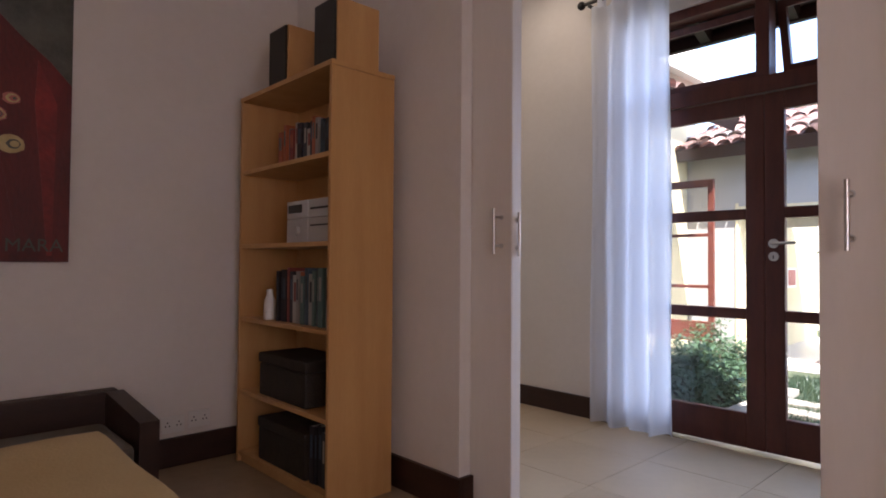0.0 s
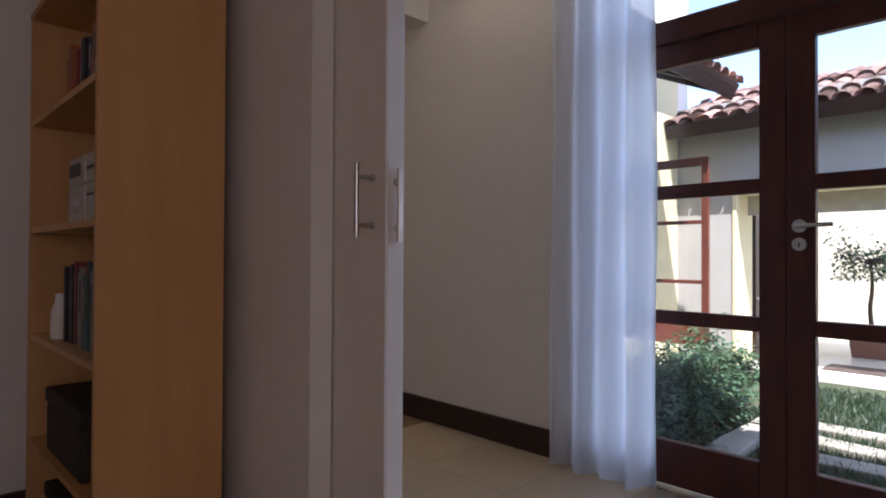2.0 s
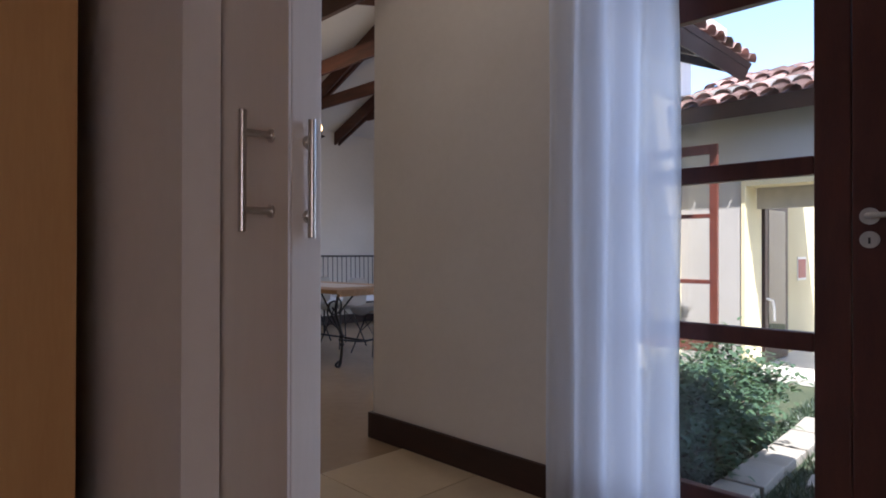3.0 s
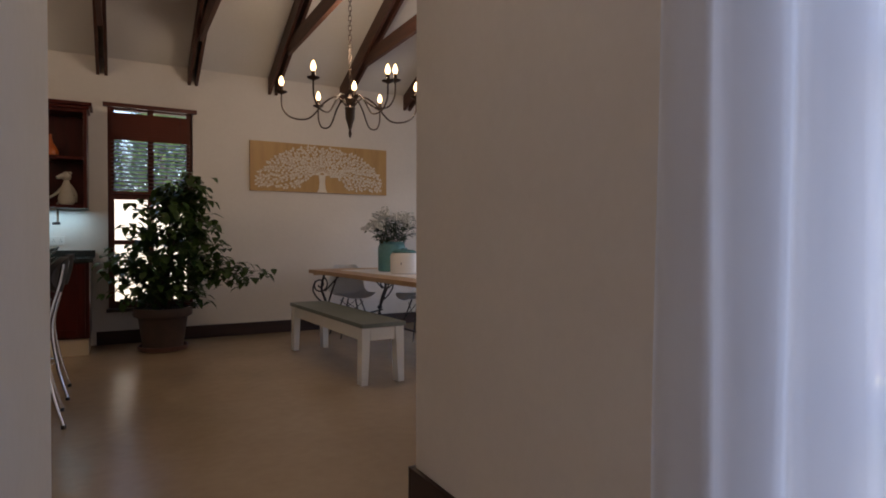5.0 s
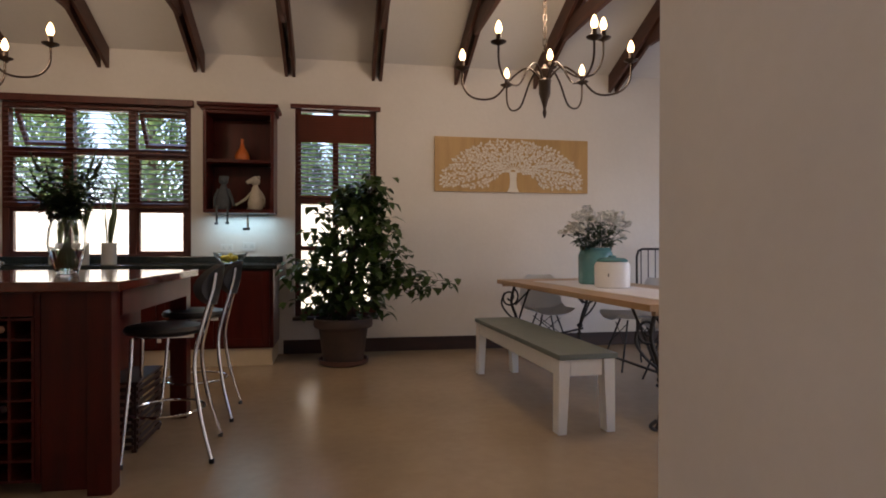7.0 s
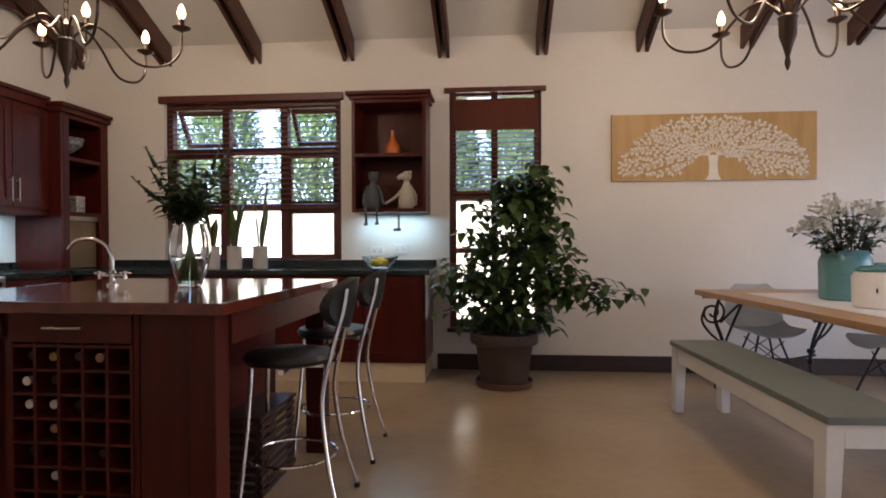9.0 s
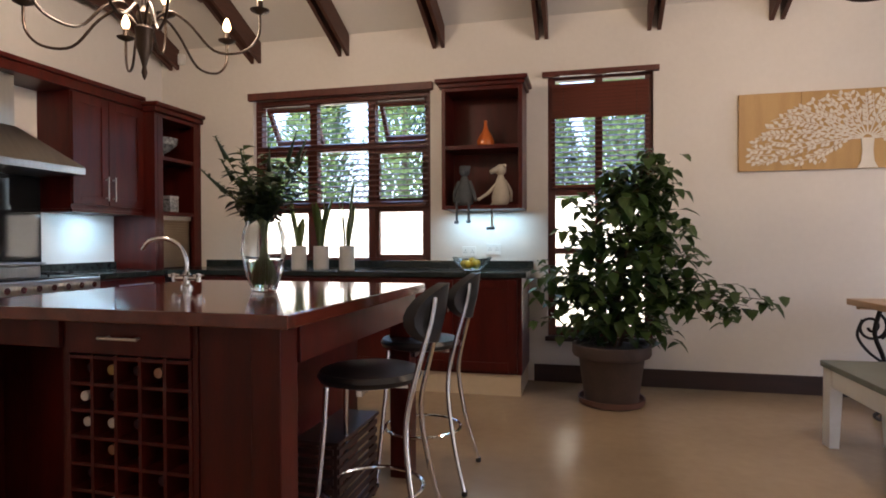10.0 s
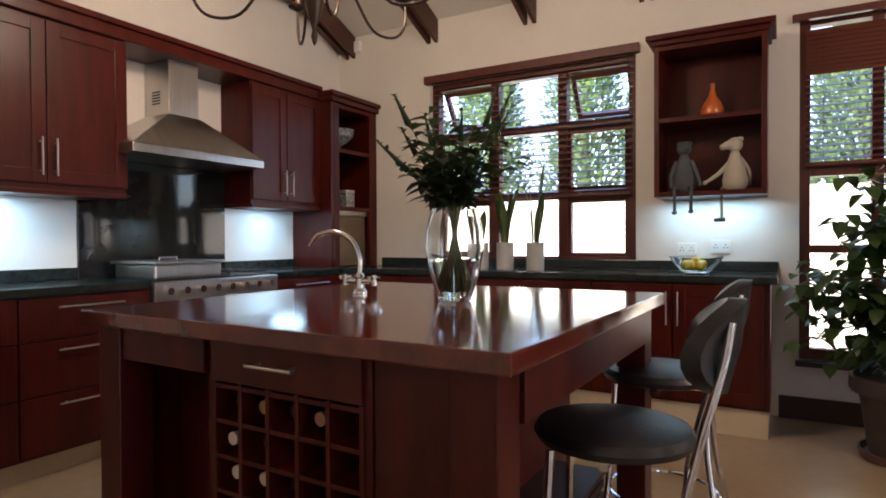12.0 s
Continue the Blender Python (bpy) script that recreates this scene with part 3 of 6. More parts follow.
d1 = tagged(new("door_3"), "cream painted sliding door leaf, slid open", "door", kind="structure")
Shape().box(-0.898, -0.842, -1.334, -0.4, 0.005, 2.83, 0.003).done("panel", WHITE, d1)
Shape().box(-0.904, -0.8995, -1.334, -1.312, 0.005, 2.83, 0.001).done("edge_strip", WHITE, d1)
bar_handle(d1, (-0.898, -1.272), (-1, 0), 1.15, 1.345)
bar_handle(d1, (-0.868, -1.334), (0, -1), 1.14, 1.33, 0.012)
d2 = tagged(new("door_4"), "cream painted sliding door leaf, slid open", "door", kind="structure")
Shape().box(-0.898, -0.842, -3.5, -2.479, 0.005, 2.83, 0.003).done("panel", WHITE, d2)
bar_handle(d2, (-0.898, -2.56), (-1, 0), 1.15, 1.345)


dl = thing("downlight", "round recessed warm downlight in the passage ceiling", "downlight", (0.30, -0.35, 3.299))
Shape().lathe([(0.115, -0.002), (0.135, -0.004), (0.14, -0.012), (0.125, -0.016), (0.115, -0.010)], n=28).done("trim", PLUG, dl, True)


# ================= kitchen =================
def door_panel(parent, axis, at, u0, u1, z0, z1, out, mat=RED):
    """A framed cabinet door: flat field, raised border. axis: the way its face looks ('x' or 'y'); out: +1 or -1."""
    def bx(a0, a1, ua, ub, za, zb):
        lo, hi = sorted((at + out * a0, at + out * a1))
        return (lo, hi, ua, ub, za, zb) if axis == "x" else (ua, ub, lo, hi, za, zb)
    s = Shape()
    b = 0.07
    s.box(*bx(0.002, 0.014, u0 + 0.003, u1 - 0.003, z0 + 0.003, z1 - 0.003))
    for q in ((u0 + 0.003, u0 + b, z0 + 0.003, z1 - 0.003), (u1 - b, u1 - 0.003, z0 + 0.003, z1 - 0.003), (u0 + b, u1 - b, z0 + 0.003, z0 + b), (u0 + b, u1 - b, z1 - b, z1 - 0.003)):
        s.box(*bx(0.0145, 0.022, *q), 0.002)
    return s.done("door", mat, parent)


def pull(parent, a, b, out):
    """A straight steel pull from a to b on two posts."""
    a, b, out = Vector(a), Vector(b), Vector(out)
    s = Shape().tube([a + out * 0.03, b + out * 0.03], 0.005, 8)
    for q in (a.lerp(b, 0.12), a.lerp(b, 0.88)):
        s.tube([q, q + out * 0.03], 0.004, 6)
    return s.done("handle", STEEL, parent, True, label="steel bar handle")


UX = -3.68
# wall cabinets
for y0, y1, splits in ((1.55, 3.29, (1.99, 2.42, 2.86)), (4.21, 4.925, (4.55,))):
    t = thing("wall_cabinet", "red mahogany wall cabinet with framed doors and steel handles", "cabinet", group="wall cabinets")
    Shape().box(-3.979, UX, y0, y1, 1.40, 2.27, 0.002).done("body", RED, t)
    edges = [y0, *splits, y1]
    for k, (a, b) in enumerate(zip(edges, edges[1:])):
        door_panel(t, "x", UX, a, b, 1.43, 2.26, 1)
        hy = b - 0.035 if k % 2 == 0 else a + 0.035
        pull(t, (UX + 0.022, hy, 1.47), (UX + 0.022, hy, 1.66), (1, 0, 0))
    Shape().box(-3.979, UX + 0.012, y0, y1, 1.375, 1.399, 0.003).done("light_rail", RED, t)
t = thing("cornice", "red mahogany cornice board bridging the wall cabinets", "cornice")
Shape().box(-3.979, UX + 0.03, 1.55, 4.925, 2.271, 2.34, 0.006).box(-3.979, UX + 0.05, 1.55, 4.925, 2.341, 2.375, 0.008).done("moulding", RED, t)

# extractor hood
t = thing("extractor_hood", "brushed steel chimney extractor hood", "hood")
s = Shape()
s.box(-3.979, -3.53, 3.235, 4.195, 1.635, 1.685, 0.003)
s.done("rim", STEEL, t)
s = Shape()
lo = [(-3.979, 3.235), (-3.53, 3.235), (-3.53, 4.195), (-3.979, 4.195)]
hi = [(-3.979, 3.605), (-3.73, 3.605), (-3.73, 3.83), (-3.979, 3.83)]
A = [s.bm.verts.new((x, y, 1.687)) for x, y in lo]
B = [s.bm.verts.new((x, y, 1.93)) for x, y in hi]
s.bm.faces.new(A[::-1]), s.bm.faces.new(B)
for i in range(4):
    s.bm.faces.new((A[i], A[(i + 1) % 4], B[(i + 1) % 4], B[i]))
s.done("canopy", STEEL, t)
Shape().box(-3.979, -3.735, 3.61, 3.825, 1.931, 2.27, 0.003).done("chimney", STEEL, t)
s = Shape()
for i in range(5):
    s.box(-3.90, -3.82, 3.6075, 3.6095, 2.0 + 0.018 * i, 2.008 + 0.018 * i)
s.done("vent", BLACK, t, kind="stuff")
tagged(Shape().box(-3.979, -3.955, 3.17, 4.215, 0.90, 1.634, 0.002).done("splashback", BLACKGLASS), "polished black stone splashback behind the cooker", "splashback")
tagged(Shape().box(-3.979, -3.968, 1.3, 3.169, 0.96, 1.374).done("splashback", SPLASH), "white splashback panel under the wall cabinet", "splashback")
tagged(Shape().box(-3.979, -3.968, 4.216, 4.925, 0.96, 1.374).done("splashback", SPLASH), "white splashback panel under the wall cabinet", "splashback")

# base cabinets on the west wall
def base_run(name, y0, y1, widths, label):
    t = thing(name, label, "cabinet", group="base cabinets")
    Shape().box(-3.979, -3.47, y0, y1, 0.11, 0.875, 0.002).done("body", RED, t)
    Shape().box(-3.979, -3.53, y0, y1, 0, 0.109).done("plinth", TILE, t, label="pale tiled plinth")
    y = y0
    for w in widths:
        for z0, z1 in ((0.13, 0.40), (0.405, 0.66), (0.665, 0.865)):
            s = Shape().box(-3.468, -3.449, y + 0.003, y + w - 0.003, z0, z1, 0.003)
            s.done("drawer", RED, t)
            pull(t, (-3.449, y + w * 0.25, z1 - 0.045), (-3.449, y + w * 0.75, z1 - 0.045), (1, 0, 0))
        y += w
    return t


base_run("base_cabinet", 1.4, 3.275, (0.61, 0.61, 0.655), "red mahogany drawer cabinet with steel bar handles")
base_run("base_cabinet", 4.205, 4.92, (0.715,), "red mahogany drawer cabinet beside the cooker")
for y0, y1 in ((1.4, 3.275), (4.205, 4.93)):
    c = thing("countertop", "dark polished granite countertop with upstand", "countertop", group="countertops")
    Shape().box(-3.979, -3.435, y0, y1, 0.877, 0.917, 0.004).done("slab", GRANITE, c)
    Shape().box(-3.967, -3.945, y0, y1 if y0 > 3 else 3.165, 0.918, 0.985, 0.003).done("upstand", GRANITE, c)

# cooker
t = thing("range_cooker", "stainless steel range cooker with knobs and lid", "cooker")
Shape().box(-3.95, -3.44, 3.285, 4.195, 0.02, 0.80, 0.004).done("body", STEEL, t)
Shape().box(-3.95, -3.415, 3.28, 4.20, 0.801, 0.905, 0.008).done("front", STEEL, t)
Shape().box(-3.438, -3.43, 3.36, 4.12, 0.16, 0.70, 0.003).done("oven_glass", BLACKGLASS, t)
s = Shape()
for i in range(8):
    y = 3.36 + 0.108 * i
    Shape().tube([(-3.414, y, 0.853), (-3.385, y, 0.853)], 0.021, 14).done("knob", CHROME, t, True)
Shape().tube([(-3.405, 3.36, 0.745), (-3.39, 3.36, 0.745), (-3.39, 4.12, 0.745), (-3.405, 4.12, 0.745)], 0.010, 8).done("rail", CHROME, t, True)
s.box(-3.90, -3.46, 3.32, 4.16, 0.906, 0.914)
for y in (3.95, 4.06):
    s.tube([(-3.85, y, 0.935), (-3.5, y, 0.935)], 0.006, 6)
for x in (-3.8, -3.68, -3.55):
    s.tube([(x, 3.88, 0.935), (x, 4.14, 0.935)], 0.006, 6)
    s.tube([(x, 3.9, 0.912), (x, 3.9, 0.935)], 0.006, 6)
s.done("hob", BLACK, t)
Shape().box(-3.88, -3.50, 3.34, 3.80, 0.915, 1.00, 0.012).box(-3.90, -3.48, 3.32, 3.82, 1.001, 1.018, 0.006).tube([(-3.69, 3.50, 1.018), (-3.69, 3.50, 1.035), (-3.69, 3.62, 1.035), (-3.69, 3.62, 1.018)], 0.006, 8).done("griddle_lid", STEEL, t)

# corner dresser
t = thing("corner_dresser", "tall open red mahogany shelf unit in the corner", "cabinet")
DX = -3.555
for y0, y1 in ((4.93, 4.965), (5.505, 5.545)):
    Shape().box(-3.979, DX, y0, y1, 0.918, 2.255, 0.002).done("side", RED, t)
Shape().box(-3.979, -3.96, 4.966, 5.504, 0.918, 2.255).done("back", RED, t)
for z in (1.385, 1.86, 2.22):
    Shape().box(-3.959, DX - 0.003, 4.966, 5.504, z, z + 0.032, 0.002).done("shelf", RED, t)
for y0, y1 in ((4.966, 5.03), (5.44, 5.504)):
    Shape().box(DX - 0.025, DX + 0.002, y0, y1, 0.918, 2.219, 0.002).done("stile", RED, t)
Shape().box(-3.979, DX + 0.03, 4.91, 5.547, 2.256, 2.298, 0.006).box(-3.979, DX + 0.055, 4.89, 5.547, 2.299, 2.335, 0.010).done("cornice", RED, t)
s = Shape()
for i in range(20):
    s.box(DX - 0.06, DX - 0.05, 5.032, 5.438, 0.925 + 0.0225 * i, 0.9455 + 0.0225 * i, 0.003)
s.done("roller_shutter", plain("bronze shutter", (0.30, 0.22, 0.14), (0.24, 0.17, 0.11), 0.4, 6, 60, 0.02, metal=0.4), t)
Shape().box(DX - 0.06, DX - 0.03, 5.032, 5.438, 1.345, 1.384, 0.003).done("shutter_rail", STEEL, t)
t = thing("glass_bowl", "cut glass footed bowl on the dresser shelf", "bowl", (-3.73, 5.24, 1.893))
Shape().lathe([(0.05, 0), (0.052, 0.008), (0.014, 0.02), (0.014, 0.05), (0.06, 0.075), (0.12, 0.13), (0.135, 0.19), (0.130, 0.19), (0.113, 0.13), (0.055, 0.085), (0.0, 0.078)], n=20).done("bowl", plain("cut glass", (0.34, 0.35, 0.35), (0.07, 0.07, 0.07), 0.14, 38, 90, 0.3), t)
t = thing("tea_tin", "patterned silver tea tin on the dresser shelf", "tin", (-3.64, 5.22, 1.418))
Shape().box(-0.05, 0.05, -0.055, 0.055, 0, 0.12, 0.006).done("body", plain("patterned tin", (0.6, 0.6, 0.58), (0.1, 0.1, 0.1), 0.3, 45, 90, 0.02, metal=0.5), t)
Shape().box(-0.052, 0.052, -0.057, 0.057, 0.121, 0.145, 0.006).done("lid", SILVER, t)

# base cabinets under the window
t = thing("base_cabinet", "red mahogany cabinet run with paired bar handles under the window", "cabinet", group="base cabinets")
Shape().box(-3.46, -0.47, 4.99, 5.549, 0.16, 0.875, 0.002).done("body", RED, t)
Shape().box(-3.46, -0.48, 5.005, 5.549, 0, 0.159).done("plinth", TILE, t, label="pale tiled plinth")
for i in range(6):
    a = -3.4 + 0.484 * i
    door_panel(t, "y", 4.99, a, a + 0.48, 0.18, 0.865, -1)
    hx = a + 0.45 if i % 2 == 0 else a + 0.03
    pull(t, (hx, 4.968, 0.62), (hx, 4.968, 0.82), (0, -1, 0))
c = thing("countertop", "dark polished granite countertop with upstand under the window", "countertop", group="countertops")
Shape().box(-3.979, -0.435, 4.95, 5.549, 0.877, 0.917, 0.004).done("slab", GRANITE, c)
Shape().box(-3.49, -0.435, 5.525, 5.549, 0.918, 0.985, 0.003).done("upstand", GRANITE, c)

# open wall shelf with dolls
t = thing("wall_shelf", "open red mahogany wall shelf with cornice", "shelf")
for x in (-1.13, -0.52):
    Shape().box(x, x + 0.03, 5.22, 5.549, 1.40, 2.36, 0.002).done("side", RED, t)
Shape().box(-1.099, -0.521, 5.53, 5.549, 1.40, 2.36).done("back", RED, t)
for z in (1.40, 1.872, 2.33):
    Shape().box(-1.099, -0.521, 5.225, 5.529, z, z + 0.03, 0.002).done("shelf", RED, t)
Shape().box(-1.15, -0.47, 5.20, 5.549, 2.361, 2.39, 0.005).box(-1.175, -0.445, 5.17, 5.549, 2.391, 2.425, 0.008).done("cornice", RED, t)
t = thing("pear_ornament", "amber glazed pear-shaped bottle on the shelf", "ornament", (-0.80, 5.37, 1.902))
Shape().lathe([(0.045, 0), (0.066, 0.02), (0.070, 0.05), (0.050, 0.095), (0.024, 0.135), (0.013, 0.18), (0.015, 0.215), (0.0, 0.22)]).done("body", AMBER, t, True)
def cloth_doll(x, m, lab, turn, arms, legs):
    """A floppy long-headed cloth doll; legs: dangling length of each."""
    t = thing("cloth_doll", lab + " sitting on the shelf edge", "doll", (x, 5.275, 1.432), turn, group="dolls on the shelf")
    Shape().lathe([(0.050, 0), (0.068, 0.02), (0.072, 0.06), (0.058, 0.13), (0.034, 0.20), (0.022, 0.235)], n=18).done("body", m, t, True)
    s = Shape().ball((0, 0, 0.275), 0.044, 1.05).tube([(0, -0.02, 0.280), (0, -0.055, 0.268), (0, -0.085, 0.255)], 0.030, 10, 0.016)
    s.ball((0.028, 0.018, 0.305), 0.020, 0.8, 10).ball((-0.028, 0.018, 0.305), 0.020, 0.8, 10)
    s.done("head", m, t, True)
    for pts in arms:
        Shape().tube(pts, 0.017, 8, 0.010, smooth=4).ball(pts[-1], 0.014, 1.0, 8).done("arm", m, t, True)
    for px, py, drop in legs:
        s = Shape().tube([(px * 0.5, py * 0.4, 0.02), (px, py, 0.016), (px, py * 1.06, -0.06), (px, py * 1.06, -drop)], 0.010, 8, smooth=4)
        s.done("leg", m, t, True)
        Shape().tube([(px, py * 1.06 + 0.018, -drop - 0.004), (px, py * 1.06 - 0.045, -drop - 0.008)], 0.014, 8, 0.012).done("boot", SLATE, t, True)


cloth_doll(-0.955, SLATE, "slate cloth doll with dangling legs", 0, [[(-0.04, -0.01, 0.19), (-0.075, -0.03, 0.10), (-0.07, -0.05, 0.03)], [(0.04, -0.01, 0.19), (0.08, -0.03, 0.10), (0.10, -0.06, 0.04)]], [(-0.045, -0.085, 0.13), (0.05, -0.085, 0.125)])
cloth_doll(-0.665, LINEN, "linen cloth doll turned to its neighbour", -62, [[(0.0, -0.02, 0.18), (-0.02, -0.09, 0.10), (-0.03, -0.17, 0.045)], [(0.0, 0.03, 0.19), (0.02, 0.075, 0.11), (0.0, 0.085, 0.04)]], [(-0.075, -0.045, 0.175)])

# sockets over the counter
def socket(place, turn=0):
    t = thing("wall_socket", "white plastic double wall socket", "socket", place, turn, group="wall sockets")
    Shape().box(-0.06, 0.06, -0.009, 0, -0.045, 0.045, 0.003).done("plate", PLUG, t)
    for dx in (-0.03, 0.03):
        s = Shape()
        for a, b in ((0, 0.012), (-0.010, -0.006), (0.010, -0.006)):
            s.box(dx + a - 0.003, dx + a + 0.003, -0.0105, -0.0092, b - 0.004, b + 0.004)
        s.done("pin_hole", BLACK, t, kind="stuff")


socket((-0.975, W - 0.001, 1.06))
socket((-0.765, W - 0.001, 1.08))

# alarm sensor in the corner under the rafters
t = thing("alarm_sensor", "small white plastic alarm sensor on the corner wall", "sensor", (-3.74, W - 0.001, 2.88))
Shape().box(-0.03, 0.03, -0.045, 0, -0.05, 0.05, 0.010).done("housing", PLUG, t)
Shape().box(-0.02, 0.02, -0.049, -0.0455, -0.038, 0.0, 0.001).done("lens", CROCK, t)

# fruit bowl
t = thing("fruit_bowl", "clear glass bowl of lemons on the counter", "bowl", (-0.87, 5.14, 0.918))
Shape().lathe([(0.06, 0), (0.07, 0.004), (0.13, 0.06), (0.155, 0.11), (0.151, 0.11), (0.126, 0.064), (0.066, 0.010), (0.0, 0.008)], n=28).done("bowl", CLEAR, t, True)
random.seed(5)
for i in range(6):
    a = i * 1.05
    t2 = tagged(Shape().ball((0, 0, 0), 0.029, 1.25, 12).done("lemon", LEMON, None, True), "yellow lemon in the glass bowl", "lemon", "lemons in the bowl")
    r = 0.055 if i else 0.0
    t2.matrix_basis = pose(-0.87 + r * math.cos(a), 5.14 + r * math.sin(a), 0.918 + (0.055 if i else 0.075), 80, 20, 40 * i)

# spear plants on the counter
for i, (x, hgt, n) in enumerate(((-2.34, 0.46, 4), (-2.14, 0.70, 5), (-1.912, 0.60, 6))):
    random.seed(30 + i)
    t = thing("spear_plant", "upright variegated spear-leaved plant in a pale ceramic cylinder pot", "plant", (x, 5.15, 0.918), group="spear plants on the counter")
    Shape().lathe([(0.058, 0), (0.062, 0.004), (0.062, 0.195), (0.055, 0.195), (0.055, 0.17), (0, 0.17)]).done("pot", GREY, t, True)
    Shape().lathe([(0.0545, 0.168), (0.05, 0.178), (0, 0.180)]).done("soil", SOIL, t)
    for k in range(n):
        a = random.uniform(0, 6.28)
        h = hgt * random.uniform(0.5, 0.85) if k else hgt
        lean = random.uniform(0.05, 0.28) * h if k else 0.05
        s = Shape()
        rows = []
        for q in range(9):
            v = q / 8
            w = 0.031 * (0.55 + 1.1 * v - 1.65 * v ** 4) if v < 1 else 0.001
            ang = a + 0.5 * v
            p = Vector((math.cos(a) * (0.018 + lean * v * v), math.sin(a) * (0.018 + lean * v * v), 0.17 + h * v))
            sd = Vector((-math.sin(ang), math.cos(ang), 0)) * max(w, 0.001)
            out = Vector((math.cos(ang), math.sin(ang), 0)) * 0.006
            rows.append([s.bm.verts.new(p - sd), s.bm.verts.new(p - out), s.bm.verts.new(p + sd), s.bm.verts.new(p + out * 0.2)])
        for r0, r1 in zip(rows, rows[1:]):
            for j in range(4):
                s.bm.faces.new((r0[j], r0[(j + 1) % 4], r1[(j + 1) % 4], r1[j]))
        s.done("leaf", SPEAR, t, "leaf")

# ---- island ----
t = thing("kitchen_island", "large red mahogany kitchen island with wine rack and polished top", "kitchen island")
IX0, IX1, IY0, IY1 = -2.17, -0.822, 2.155, 3.485
ISLE = pose(IX1, IY0, 0, 0, 0, -1.5) @ pose(-IX1, -IY0, 0)
t.matrix_basis = ISLE
Shape().box(IX0, IX1, IY0, IY1, 0.893, 0.936, 0.005).done("top", REDTOP, t)
for x in (IX0 + 0.04, IX1 - 0.14):
    for y in (IY0 + 0.03, IY1 - 0.13):
        Shape().box(x, x + 0.10, y, y + 0.10, 0, 0.892, 0.004).done("post", RED, t)
Shape().box(IX1 - 0.065, IX1 - 0.03, IY0 + 0.131, IY1 - 0.131, 0.775, 0.892, 0.002).done("apron", RED, t)
Shape().box(IX0 + 0.141, IX1 - 0.141, IY1 - 0.07, IY1 - 0.035, 0.775, 0.892, 0.002).done("apron", RED, t)
Shape().box(IX0 + 0.05, IX0 + 0.085, IY0 + 0.131, IY1 - 0.131, 0.775, 0.892, 0.002).done("apron", RED, t)
Shape().box(IX0 + 0.141, -1.681, IY0 + 0.04, IY0 + 0.07, 0.80, 0.892, 0.002).done("apron", RED, t)
# body behind the rack
Shape().box(-2.09, -1.682, 2.42, 3.35, 0.02, 0.892, 0.003).done("body", RED, t)
Shape().box(-2.125, -2.091, 2.287, 3.34, 0.02, 0.773, 0.002).done("side", RED, t)
Shape().box(-1.68, -1.22, 2.62, 3.35, 0.08, 0.892, 0.003).done("body", RED, t)
Shape().box(-1.68, -1.66, 2.21, 2.619, 0.06, 0.892).done("side", RED, t)
Shape().box(-1.18, -1.16, 2.21, 2.619, 0.06, 0.892).done("side", RED, t)
Shape().box(-1.159, -0.971, 2.215, 2.24, 0.02, 0.892, 0.002).done("panel", RED, t)
Shape().box(-1.159, -1.13, 2.241, 3.35, 0.02, 0.892, 0.002).done("panel", RED, t)
Shape().box(-1.659, -1.181, 2.20, 2.225, 0.785, 0.888, 0.003).done("drawer", RED, t)
pull(t, (-1.50, 2.20, 0.842), (-1.35, 2.20, 0.842), (0, -1, 0))
for k in range(6):
    x = -1.66 + 0.0935 * k
    Shape().box(x, x + 0.0125, 2.205, 2.56, 0.066, 0.782, 0.001).done("rack_upright", RED, t)
for k in range(9):
    z = 0.066 + 0.0875 * k
    for j in range(5):
        x = -1.66 + 0.0935 * j
        Shape().box(x + 0.0126, x + 0.0934, 2.207, 2.56, z, z + 0.011).done("rack_shelf", RED, t)
# wine bottles in the rack
GREENB = plain("dark bottle glass", (0.02, 0.03, 0.015), (0.012, 0.02, 0.01), 0.08, 3, 30, 0.0)
foils = [plain("white foil", (0.7, 0.66, 0.62), None, 0.35, 6, 60, 0.0, metal=0.3), plain("gold foil", (0.45, 0.32, 0.12), None, 0.3, 6, 60, 0.0, metal=0.7), plain("dark foil", (0.05, 0.03, 0.04), None, 0.3, 6, 60, 0.0, metal=0.5), plain("copper foil", (0.35, 0.2, 0.14), None, 0.3, 6, 60, 0.0, metal=0.6)]
first = {}
for j, k, f, outw in ((0, 7, 2, 0.0), (1, 7, 1, 0.02), (2, 7, 2, 0.0), (3, 7, 3, 0.03), (0, 6, 0, 0.05), (1, 6, 2, 0.0), (0, 5, 0, 0.03), (1, 5, 0, 0.02), (2, 5, 2, 0.0), (1, 4, 3, 0.02), (0, 3, 2, 0.0), (3, 3, 2, 0.0), (1, 2, 0, 0.01), (2, 1, 3, 0.0)):
    m = ISLE @ pose(-1.66 + 0.0935 * j + 0.053, 2.545 - 0.5 * outw, 0.066 + 0.0875 * k + 0.011 + 0.0375, 90, 0, 0)
    if f in first:
        copy_thing(first[f], m)
        continue
    b = thing("wine_bottle", "dark glass wine bottle with foil neck in the rack", "bottle", group="wine bottles in the rack")
    Shape().lathe([(0.0, 0), (0.036, 0.002), (0.037, 0.01), (0.037, 0.17), (0.030, 0.20), (0.015, 0.225), (0.014, 0.235)], n=14).done("body", GREENB, b, True)
    Shape().lathe([(0.0148, 0.232), (0.0148, 0.285), (0.0165, 0.287), (0.0165, 0.298), (0, 0.299)], n=14).done("foil", foils[f], b, True)
    b.matrix_basis = m
    first[f] = b

